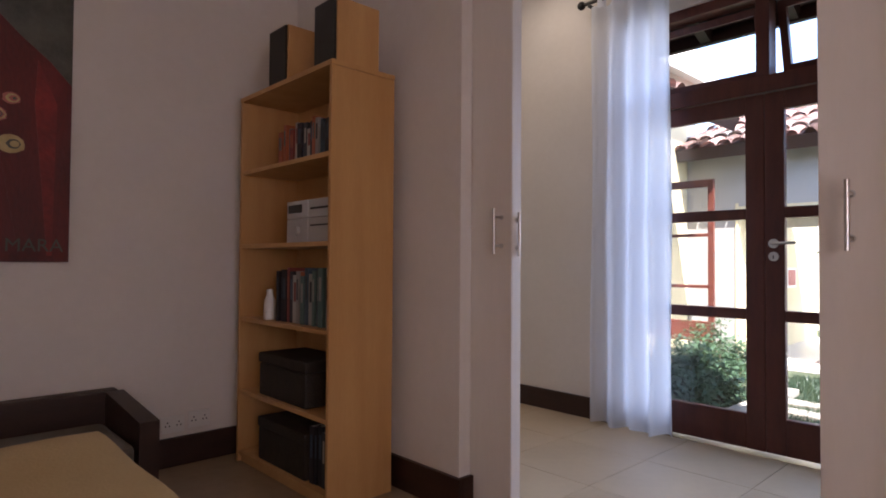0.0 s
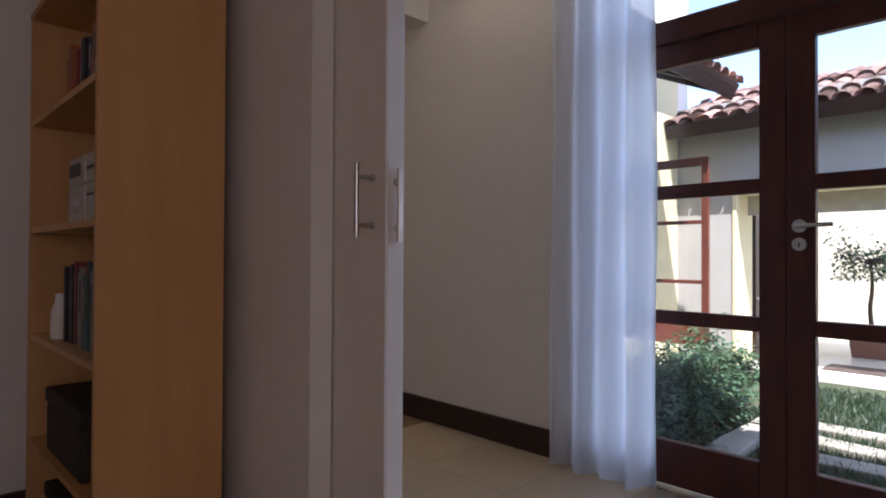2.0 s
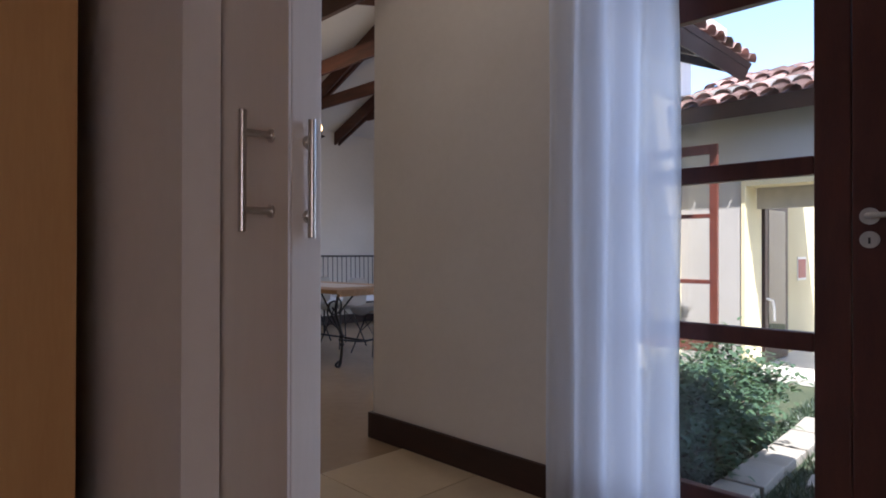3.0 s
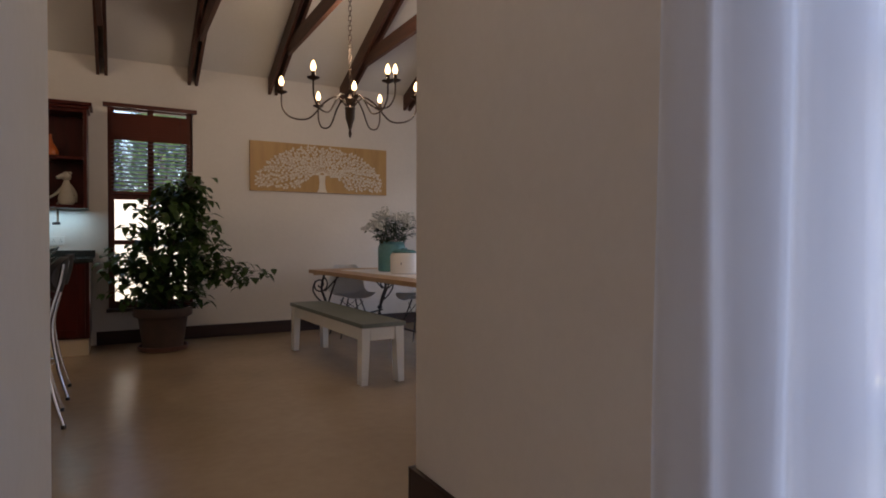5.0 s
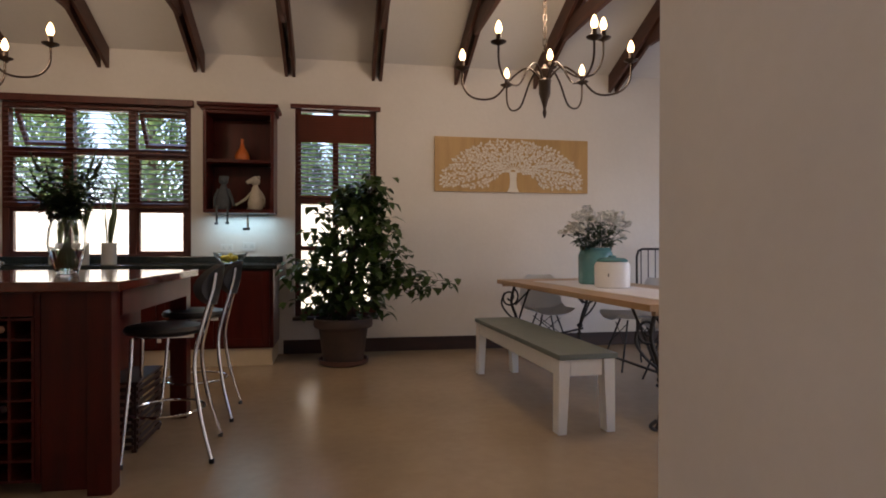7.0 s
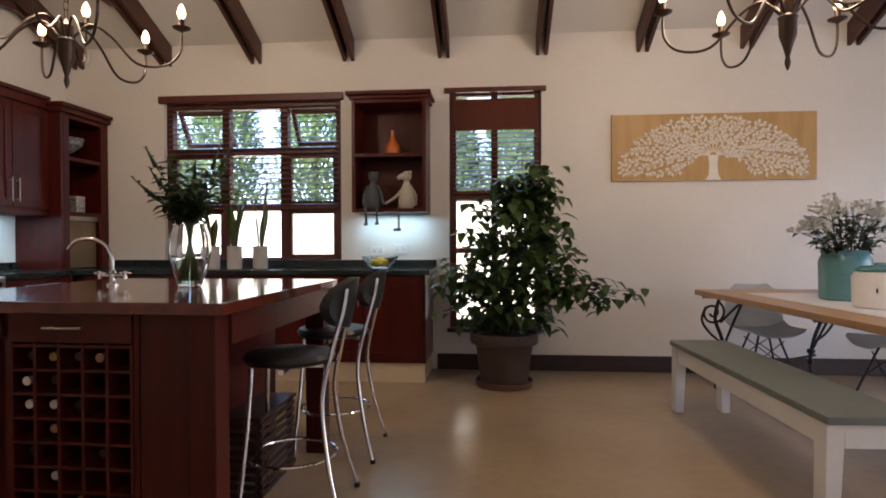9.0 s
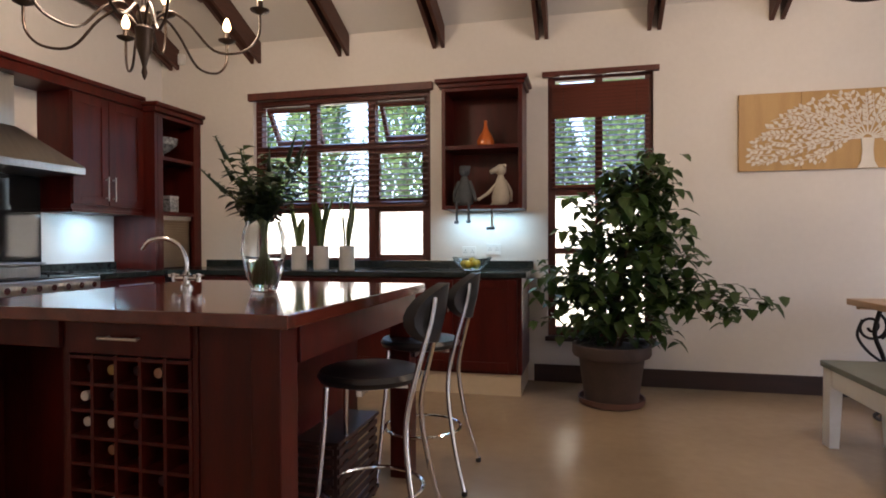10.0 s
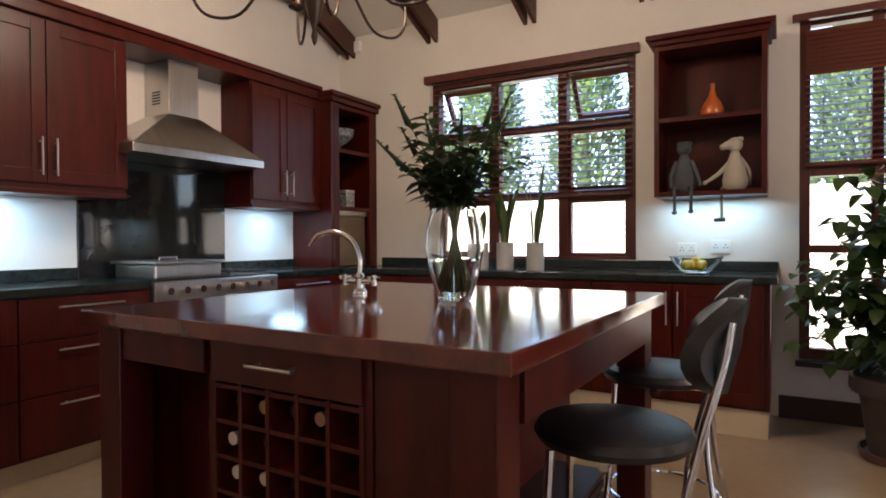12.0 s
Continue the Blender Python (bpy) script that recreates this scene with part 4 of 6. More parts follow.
# tap in the island
t = thing("kitchen_tap", "chrome swan-neck mixer tap with cross handles", "tap", (-1.76, 2.96, 0.937))
Shape().lathe([(0.027, 0), (0.027, 0.008), (0.016, 0.02), (0.016, 0.055), (0.020, 0.06), (0.012, 0.075)]).tube([(0, 0, 0.05), (-0.002, 0, 0.13), (-0.03, -0.01, 0.195), (-0.09, -0.03, 0.225), (-0.15, -0.05, 0.215), (-0.185, -0.057, 0.175)], 0.0098, 12, smooth=6).done("spout", CHROME, t, True)
for d in (-1, 1):
    s = Shape().tube([(0, 0, 0.045), (d * 0.06, 0, 0.045)], 0.010, 10)
    s.tube([(d * 0.065, -0.028, 0.058), (d * 0.065, 0.028, 0.058)], 0.006, 8).tube([(d * 0.037, 0, 0.058), (d * 0.093, 0, 0.058)], 0.006, 8).tube([(d * 0.065, 0, 0.03), (d * 0.065, 0, 0.068)], 0.012, 10)
    s.done("cross_handle", CHROME, t, True)

# glass vase with greenery on the island
random.seed(11)
t = thing("glass_vase", "tall clear glass vase half full of water on the island", "vase", (-1.325, 2.885, 0.937))
Shape().lathe([(0.046, 0), (0.052, 0.004), (0.080, 0.09), (0.094, 0.165), (0.087, 0.24), (0.072, 0.285), (0.074, 0.295), (0.071, 0.295), (0.069, 0.285), (0.084, 0.238), (0.091, 0.165), (0.077, 0.09), (0.047, 0.016), (0.0, 0.014)], n=40).done("body", CLEAR, t, True)
Shape().lathe([(0.0, 0.016), (0.0445, 0.0175), (0.0745, 0.09), (0.0838, 0.135), (0.0, 0.136)], n=40).done("water", WATER, t, True)
g = thing("cut_greenery", "bunch of dark green leafy stems with flower spikes in the vase", "bouquet", (-1.325, 2.885, 0.937))
st, lf, sp = Shape(), Shape(), Shape()
for i in range(30):
    a = i * 2.4
    r = 0.185 * math.sqrt((i + 0.6) / 30)
    h = 0.40 + 0.20 * random.random() * (1.15 - r * 1.6)
    base = Vector((-0.042 * math.cos(a + 0.5), -0.042 * math.sin(a + 0.5), 0.035))
    neck = Vector((0.02 * math.cos(a), 0.02 * math.sin(a), 0.29))
    tip = Vector((r * math.cos(a), r * math.sin(a), h))
    st.tube([base, neck, neck.lerp(tip, 0.55) + Vector((0, 0, 0.02)), tip], 0.0032, 5, 0.0015, smooth=3)
    for q in range(13):
        v = 0.12 + 0.88 * q / 12
        p = neck.lerp(tip, v)
        an = random.uniform(0, 6.28)
        d = Vector((math.cos(an), math.sin(an), random.uniform(-0.15, 0.55)))
        lf.leaf(p, d, random.uniform(0.055, 0.10), random.uniform(0.030, 0.048))
    if i % 4 == 0:
        e = tip + (tip - neck).normalized() * random.uniform(0.07, 0.13)
        sp.tube([tip, tip.lerp(e, 0.5), e], 0.011, 6, 0.002)
        for q in range(14):
            p = tip.lerp(e, random.random())
            an = random.uniform(0, 6.28)
            sp.leaf(p, Vector((math.cos(an), math.sin(an), 0.9)), 0.024, 0.010)
st.done("stem", SPEAR, g, "leaf", kind="stuff")
lf.done("foliage", LEAF2, g, "leaf", kind="stuff")
sp.done("flower_spike", LEAF2, g, "leaf", kind="stuff")

# ---- bar stools ----
st0 = thing("bar_stool", "chrome bar stool with black padded seat and oval backrest", "stool", (-0.785, 2.71, 0), 5, group="bar stools at the island")
Shape().lathe([(0.0, 0.625), (0.150, 0.627), (0.187, 0.638), (0.195, 0.655), (0.183, 0.673), (0.13, 0.683), (0.0, 0.686)], n=32).done("seat", LEATHER, st0, True)
s = Shape().box(-0.145, 0.145, -0.01, 0.01, 0.605, 0.625).box(-0.01, 0.01, -0.145, 0.145, 0.603, 0.623)
s.done("seat_frame", CHROME, st0)
for dy in (-1, 1):
    Shape().tube([(-0.13, dy * 0.115, 0.625), (-0.14, dy * 0.135, 0.40), (-0.165, dy * 0.20, 0.01)], 0.0105, 10, smooth=5).done("front_leg", CHROME, st0, True)
    Shape().tube([(0.262, dy * 0.10, 0.95), (0.245, dy * 0.105, 0.85), (0.195, dy * 0.125, 0.66), (0.165, dy * 0.14, 0.48), (0.20, dy * 0.175, 0.22), (0.255, dy * 0.215, 0.01)], 0.0105, 10, smooth=5).done("back_leg", CHROME, st0, True)
    for fx in (-0.165, 0.255):
        Shape().tube([(fx, dy * (0.20 if fx < 0 else 0.215), 0), (fx, dy * (0.20 if fx < 0 else 0.215), 0.022)], 0.0135, 10).done("foot", BLACK, st0, True)
ring = [(0.012 + 0.185 * math.cos(a), 0.185 * math.sin(a), 0.235) for a in [2 * math.pi * k / 28 for k in range(29)]]
Shape().tube(ring, 0.0085, 8).done("foot_ring", CHROME, st0, True)
s = Shape()
n = 22
f0 = [s.bm.verts.new((0.238 + 0.02 * (math.sin(2 * math.pi * k / n)) + 0.075 * math.cos(2 * math.pi * k / n) ** 2 * -1, 0.17 * math.cos(2 * math.pi * k / n), 0.885 + 0.108 * math.sin(2 * math.pi * k / n))) for k in range(n)]
b0 = [s.bm.verts.new(v.co + Vector((0.040, 0, 0))) for v in f0]
c0, c1 = s.bm.verts.new((0.222, 0, 0.885)), s.bm.verts.new((0.285, 0, 0.885))
for k in range(n):
    s.bm.faces.new((f0[k], f0[(k + 1) % n], c0))
    s.bm.faces.new((b0[(k + 1) % n], b0[k], c1))
    s.bm.faces.new((f0[k], b0[k], b0[(k + 1) % n], f0[(k + 1) % n]))
s.done("backrest", LEATHER, st0, True)
copy_thing(st0, pose(-0.80, 3.44, 0, 0, 0, 2))

# dark slatted crate beneath the island overhang
t = thing("slatted_crate", "dark slatted wooden crate under the island overhang", "crate", (-1.03, 2.95, 0))
for x in (-0.085, 0.085):
    for y in (-0.20, 0.20):
        Shape().box(x - 0.012, x + 0.012, y - 0.012, y + 0.012, 0, 0.36).done("post", DARK, t)
for k in range(9):
    z = 0.02 + 0.038 * k
    Shape().box(0.098, 0.106, -0.21, 0.21, z, z + 0.022).done("slat", DARK, t)
    Shape().box(-0.084, 0.084, -0.222, -0.213, z, z + 0.022).done("slat", DARK, t)
Shape().box(-0.10, 0.11, -0.225, 0.225, 0.361, 0.375, 0.003).done("lid", DARK, t)


# ================= dining =================
# tall pot plant by the window
random.seed(21)
t = thing("pot_plant", "large leafy fig tree in a dark clay pot with saucer", "plant", (0.16, 4.98, 0))
Shape().lathe([(0.20, 0), (0.225, 0.01), (0.232, 0.05), (0.222, 0.05), (0.21, 0.02), (0.0, 0.018)], n=32).done("saucer", plain("red brown clay", (0.13, 0.06, 0.045), None, 0.6, 8, 60, 0.1), t, True)
Shape().lathe([(0.175, 0.021), (0.185, 0.03), (0.225, 0.32), (0.235, 0.33), (0.262, 0.34), (0.272, 0.36), (0.270, 0.42), (0.255, 0.425), (0.248, 0.40), (0.0, 0.385)], n=36).done("pot", TERRA, t, True)
Shape().lathe([(0.246, 0.388), (0.2, 0.402), (0.0, 0.408)], n=24).done("soil", SOIL, t)
wood, lf = Shape(), Shape()


def twig(p, tip, n, spread, size):
    q = p.lerp(tip, 0.5) + Vector((0, 0, 0.04))
    wood.tube([p, q, tip], 0.006, 5, 0.002, smooth=3)
    for i in range(n):
        v = 0.25 + 0.75 * i / max(1, n - 1)
        c = p.lerp(q, v * 2) if v < 0.5 else q.lerp(tip, v * 2 - 1)
        c = c + Vector((random.gauss(0, spread), random.gauss(0, spread), random.gauss(0, spread * 0.8)))
        a = random.uniform(0, 6.28)
        lf.leaf(c, Vector((math.cos(a), math.sin(a), random.uniform(-0.75, 0.15))), size * random.uniform(0.75, 1.2), size * 0.58)


for i in range(4):
    a = i * 1.7
    top = Vector((0.16 + 0.09 * math.cos(a), 0.06 * math.sin(a) - 0.05, 1.30 + 0.1 * i))
    b = Vector((0.05 * math.cos(a), 0.05 * math.sin(a), 0.39))
    m = b.lerp(top, 0.5) + Vector((0.03 * math.cos(a * 2), 0.03, 0))
    wood.tube([b, m, top], 0.014, 7, 0.006, smooth=4)
    for k in range(15):
        v = 0.08 + 0.92 * k / 14
        p = b.lerp(m, v * 2) if v < 0.5 else m.lerp(top, v * 2 - 1)
        an = k * 2.4 + i
        wide = 0.42 * math.sin(math.pi * min(1, 0.20 + 0.72 * v)) + 0.04
        twig(p, p + Vector((math.cos(an) * wide, math.sin(an) * wide * 0.75, random.uniform(0.0, 0.20))), 21, 0.060, 0.128)
for tip in ((0.31, -0.1, 1.70), (0.36, -0.05, 1.58), (0.24, -0.02, 1.78), (0.40, -0.1, 1.48)):
    twig(Vector((0.22, -0.05, 1.32)), Vector(tip), 22, 0.045, 0.115)
for tip in ((0.85, -0.15, 0.72), (1.0, -0.15, 0.76), (0.72, -0.2, 0.62), (0.80, -0.1, 0.86)):
    twig(Vector((0.22, -0.05, 0.72)), Vector(tip), 28, 0.05, 0.115)
for tip in ((-0.48, -0.12, 0.98), (-0.42, -0.1, 0.76), (-0.46, -0.15, 0.60), (-0.52, -0.05, 0.88)):
    twig(Vector((0.0, -0.03, 0.70)), Vector(tip), 22, 0.05, 0.11)
wood.done("trunk", STEM, t, "leaf")
lf.done("foliage", LEAF, t, "leaf", kind="stuff")

# carved tree panel
t = thing("carved_panel", "long pine wall panel with a carved white spreading tree", "wall art", (1.955, W - 0.03, 1.953))
for k in range(4):
    x = -0.85 + 0.425 * k
    Shape().box(x, x + 0.4235, 0, 0.029, -0.288, 0.288, 0.003).done("plank", PINE, t)
random.seed(8)
s = Shape()
lv = Shape()
TY = -0.004


def flat_leaf(x, z, a, ln, w):
    if not (-0.825 < x < 0.825 and -0.268 < z < 0.262):
        return
    o = []
    for u, v in ((0, 0), (0.3, 0.5), (0.65, 0.42), (1, 0), (0.65, -0.42), (0.3, -0.5)):
        o.append((x + math.cos(a) * u * ln - math.sin(a) * v * w, z + math.sin(a) * u * ln + math.cos(a) * v * w))
    lv.prism(o, "y", TY - random.uniform(0.0032, 0.0048), -0.0005)


# limbs fan out from the trunk's head, leaves alternate along them
taken = []


def inside(x, z):
    return (x / 0.80) ** 2 + ((z + 0.22) / 0.495) ** 2 < 1 and -0.25 < z < 0.268


def carve(x0, z0, x1, z1, w):
    an = math.atan2(z1 - z0, x1 - x0)
    c, d = -math.sin(an) * w / 2, math.cos(an) * w / 2
    s.prism([(x0 - c, z0 - d), (x1 - c * 0.9, z1 - d * 0.9), (x1 + c * 0.9, z1 + d * 0.9), (x0 + c, z0 + d)], "y", TY - random.uniform(0, 0.0028), -0.0005)


sticks = []


def limb(x, z, an, w, bend, first):
    """Grows one branch until it meets the rim or an earlier branch."""
    n = 0
    nodes = []
    while True:
        nx, nz = x + 0.03 * math.cos(an), z + 0.03 * math.sin(an)
        blocked = n > 1 and any((nx - q[0]) ** 2 + (nz - q[1]) ** 2 < 0.034 ** 2 for q in taken)
        if not inside(nx, nz) or (blocked and not first) or n > 40:
            break
        carve(x, z, nx, nz, w)
        x, z, n, w = nx, nz, n + 1, max(0.0045, w * 0.95)
        an += bend + random.uniform(-0.04, 0.04)
        nodes.append((x, z, an, w))
    sticks.append(nodes)
    taken.extend(q[:2] for q in nodes)


for k in range(13):
    ang = math.pi * (k + 0.5) / 13
    ang -= 0.20 * math.sin(2 * ang)
    limb(0.03 * math.cos(ang), -0.075 + 0.03 * math.sin(ang), ang, 0.0105, -0.020 * math.cos(ang), True)
for turn in range(2):
    for nodes in list(sticks):
        for i, (x, z, an, w) in enumerate(nodes):
            if i > 2 and i % 3 == 0:
                for sd in (-1, 1):
                    limb(x, z, an + sd * 0.55, w * 0.75, -sd * 0.04, False)
spots = []
for nodes in sticks:
    for i, (x, z, an, w) in enumerate(nodes):
        last = i == len(nodes) - 1
        for sd in ((0,) if last else (-1, 1)):
            if w > 0.0095:
                continue
            a = an + sd * random.uniform(0.6, 0.95)
            ex, ez = x + 0.012 * math.cos(a), z + 0.012 * math.sin(a)
            lx, lz = ex + 0.018 * math.cos(a), ez + 0.018 * math.sin(a)
            if inside(lx, lz) and all((lx - q[0]) ** 2 + (lz - q[1]) ** 2 > 0.029 ** 2 for q in spots):
                carve(x, z, ex, ez, 0.004)
                flat_leaf(ex, ez, a, 0.038, 0.024)
                spots.append((lx, lz))
s.prism([(-0.066, -0.286), (-0.042, -0.24), (-0.034, -0.16), (-0.042, -0.07), (0.042, -0.07), (0.034, -0.16), (0.042, -0.24), (0.066, -0.286)], "y", TY - 0.0052, -0.0005)
s.done("carved_branch", CARVED, t, kind="stuff")
lv.done("carved_leaf", CARVED, t, kind="stuff")

# bench
t = thing("dining_bench", "white wooden bench with grey green painted seat", "bench", (1.502, 3.515, 0), 2.6)
Shape().box(-0.185, 0.185, -0.895, 0.895, 0.435, 0.468, 0.005).done("seat", BENCHG, t)
for dx in (-0.165, 0.143):
    Shape().box(dx, dx + 0.022, -0.785, 0.785, 0.335, 0.434, 0.002).done("apron", BENCHW, t)
for dy in (-0.865, 0.843):
    Shape().box(-0.10, 0.10, dy, dy + 0.022, 0.335, 0.434, 0.002).done("apron", BENCHW, t)
for dx in (-1, 1):
    for dy in (-1, 1):
        s = Shape()
        x0, x1 = sorted((dx * 0.175, dx * 0.105))
        xi0, xi1 = sorted((dx * 0.178, dx * 0.128))
        y0, y1 = sorted((dy * 0.875, dy * 0.79))
        v = [s.bm.verts.new(q) for q in ((xi0, y0, 0), (xi1, y0, 0), (xi1, y1, 0), (xi0, y1, 0), (x0, y0, 0.434), (x1, y0, 0.434), (x1, y1, 0.434), (x0, y1, 0.434))]
        for f in ((3, 2, 1, 0), (4, 5, 6, 7), (0, 1, 5, 4), (1, 2, 6, 5), (2, 3, 7, 6), (3, 0, 4, 7)):
            s.bm.faces.new([v[i] for i in f])
        s.done("leg", BENCHW, t)

# table with iron scroll legs
TX0, TX1, TY0, TY1 = 1.75, 2.75, 2.5, 5.10
TURN = pose(2.25, 3.72, 0, 0, 0, 4) @ pose(-2.25, -3.72, 0)
t = thing("dining_table", "oak plank dining table on black wrought iron scroll legs", "table")
for k in range(5):
    x = TX0 + 0.2 * k
    Shape().box(x, x + 0.1985, TY0, TY1, 0.722, 0.762, 0.004).done("plank", OAK, t)
Shape().box(TX0 + 0.05, TX1 - 0.05, TY0 + 0.02, TY0 + 0.06, 0.695, 0.721).box(TX0 + 0.05, TX1 - 0.05, TY1 - 0.06, TY1 - 0.02, 0.695, 0.721).done("batten", OAK, t)


def spiral(c, r0, turns, plane_y, a0, sgn):
    return [(c[0] + sgn * (r0 * (1 - 0.8 * k / 26)) * math.cos(a0 + turns * 6.283 * k / 26), plane_y, c[1] + (r0 * (1 - 0.8 * k / 26)) * math.sin(a0 + turns * 6.283 * k / 26)) for k in range(27)]


for y in (TY0 + 0.14, TY1 - 0.14):
    for sg in (-1, 1):
        cx = (TX0 + TX1) / 2 + sg * 0.34
        s = Shape()
        s.tube([(cx + sg * 0.02, y, 0.008), (cx - sg * 0.0, y, 0.06), (cx - sg * 0.02, y, 0.24), (cx + sg * 0.01, y, 0.40), (cx + sg * 0.06, y, 0.55), (cx + sg * 0.03, y, 0.70)], 0.014, 8, smooth=5)
        s.ball((cx - sg * 0.015, y, 0.30), 0.030, 0.8).ball((cx - sg * 0.018, y, 0.22), 0.024, 0.8)
        s.tube([(cx + sg * 0.02, y, 0), (cx + sg * 0.06, y, 0.03), (cx + sg * 0.02, y, 0.06)], 0.012, 8, smooth=4)
        s.done("leg", IRON, t, True)
        s = Shape()
        s.tube(spiral((cx + sg * 0.08, 0.595), 0.095, 1.6, y, 2.2, sg), 0.009, 7)
        s.tube([(cx + sg * 0.02, y, 0.52), (cx - sg * 0.06, y, 0.60), (cx - sg * 0.16, y, 0.69), (cx - sg * 0.22, y, 0.70)], 0.009, 7, smooth=5)
        s.tube([(cx + sg * 0.0, y, 0.36), (cx + sg * 0.10, y, 0.44), (cx + sg * 0.16, y, 0.54), (cx + sg * 0.13, y, 0.64)], 0.009, 7, smooth=5)
        s.done("scroll", IRON, t, True)
        yi = y + (0.30 if y < 3.5 else -0.30)
        s = Shape().tube([(cx, y, 0.32), (cx, (y + yi) / 2, 0.52), (cx, yi, 0.70)], 0.009, 7, smooth=5)
        s.done("brace", IRON, t, True)
    cm = (TX0 + TX1) / 2
    Shape().tube([(cm - 0.36, y, 0.27), (cm, y, 0.22), (cm + 0.36, y, 0.27)], 0.010, 8, smooth=4).done("stretcher", IRON, t, True)
Shape().tube([(cm, TY0 + 0.14, 0.22), (cm, TY1 - 0.14, 0.22)], 0.010, 8).done("stretcher", IRON, t, True)
t.matrix_basis = TURN
r = Shape()
r.box(1.98, 2.46, 2.75, 4.70, 0.763, 0.767, 0.001)
for k in range(39):
    y = 2.76 + 0.05 * k
    for x, d in ((1.98, -1), (2.46, 1)):
        r.prism([(x, y), (x, y + 0.045), (x + d * 0.022, y + 0.03), (x + d * 0.022, y + 0.015)] if d > 0 else [(x, y + 0.045), (x, y), (x - 0.022, y + 0.015), (x - 0.022, y + 0.03)], "z", 0.7632, 0.7658)
rn = r.done("table_runner", CLOTH)
rn.matrix_basis = TURN
tagged(rn, "white lace-edged runner along the table", "table runner")

# teal vase with white flowers, stoneware crock
random.seed(4)
t = thing("flower_vase", "teal glazed stoneware jar used as a vase", "vase", (2.30, 4.20, 0.768))
Shape().lathe([(0.135, 0), (0.145, 0.01), (0.148, 0.24), (0.138, 0.27), (0.128, 0.285), (0.138, 0.31), (0.128, 0.31), (0.118, 0.285), (0.0, 0.26)], n=32).done("body", TEAL, t, True)
g = thing("white_flowers", "loose bunch of white flowers with green leaves in the vase", "bouquet", (2.30, 4.20, 0.768))
st, lf, fl = Shape(), Shape(), Shape()
for i in range(34):
    a = i * 2.4
    rr = 0.29 * math.sqrt((i + 0.5) / 34)
    tip = Vector((rr * math.cos(a), rr * math.sin(a), 0.70 - 0.85 * rr + random.uniform(-0.10, 0.05)))
    b = Vector((0.06 * math.cos(a), 0.06 * math.sin(a), 0.27))
    st.tube([b, b.lerp(tip, 0.5) + Vector((0, 0, 0.03)), tip], 0.003, 5, 0.0015, smooth=2)
    for q in range(11):
        p = b.lerp(tip, 0.2 + 0.70 * random.random())
        an = random.uniform(0, 6.28)
        lf.leaf(p, Vector((math.cos(an), math.sin(an), random.uniform(-0.3, 0.5))), random.uniform(0.05, 0.085), 0.032)
    if i % 3 != 1 and i > 5:
        for q in range(16):
            an = random.uniform(0, 6.28)
            e = tip + Vector((0.038 * math.cos(an), 0.038 * math.sin(an), random.uniform(-0.02, 0.05)))
            for h in range(5):
                fl.leaf(e, Vector((math.cos(an + h * 1.25), math.sin(an + h * 1.25), random.uniform(0.3, 2.2))), 0.030, 0.024)
st.done("stem", LEAF2, g, "leaf", kind="stuff")
lf.done("foliage", LEAF2, g, "leaf", kind="stuff")
fl.done("blossom", PETAL, g, "leaf", kind="stuff")
t = thing("stoneware_crock", "white stoneware crock with teal lid on the runner", "crock", (2.22, 3.72, 0.768))
Shape().lathe([(0.125, 0), (0.135, 0.01), (0.137, 0.17), (0.122, 0.20), (0.0, 0.201)], n=32).done("body", CROCK, t, True)
Shape().lathe([(0.115, 0.202), (0.118, 0.215), (0.09, 0.232), (0.03, 0.237), (0.03, 0.25), (0.0, 0.252)], n=32).done("lid", TEAL, t, True)
Shape().box(-0.086, -0.082, -0.115, -0.105, 0.09, 0.115).done("mark", SLATE, t).matrix_basis = pose(0, 0, 0)


# moulded shell chairs
def shell_chair(place, turn):
    t = thing("dining_chair", "white moulded shell chair on thin dark wire legs", "chair", place, turn, group="chairs round the table")
    s = Shape()
    rows = []
    prof = [(-0.23, 0.44, 0.19), (-0.20, 0.455, 0.215), (-0.08, 0.445, 0.225), (0.08, 0.44, 0.225), (0.17, 0.47, 0.225), (0.215, 0.55, 0.22), (0.24, 0.65, 0.205), (0.255, 0.75, 0.18), (0.26, 0.80, 0.12)]
    for y, z, w in prof:
        row = []
        for k in range(11):
            u = -1 + k / 5
            lift = 0.05 * abs(u) ** 3
            row.append(s.bm.verts.new((w * u, y - lift * (0.8 if z > 0.5 else 0), z + lift * (1 if z < 0.5 else 0.1))))
        rows.append(row)
    for a, b in zip(rows, rows[1:]):
        for k in range(10):
            s.bm.faces.new((a[k], a[k + 1], b[k + 1], b[k]))
    bmesh.ops.solidify(s.bm, geom=list(s.bm.faces), thickness=0.008)
    s.done("shell", SHELL, t, True)
    for dx in (-1, 1):
        for dy in (-1, 1):
            s = Shape().tube([(dx * 0.07, dy * 0.08, 0.435), (dx * 0.20, dy * 0.20, 0.0)], 0.008, 7)
            s.done("leg", IRON, t, True)
            Shape().tube([(dx * 0.14, dy * 0.14, 0.22), (-dx * 0.10, dy * 0.11, 0.40)], 0.004, 6).done("wire_brace", IRON, t, True)
    return t


shell_chair((2.12, 4.93, 0), 0)
shell_chair((2.72, 4.35, 0), -90)
shell_chair((2.78, 3.70, 0), -88)
shell_chair((2.75, 3.02, 0), -92)

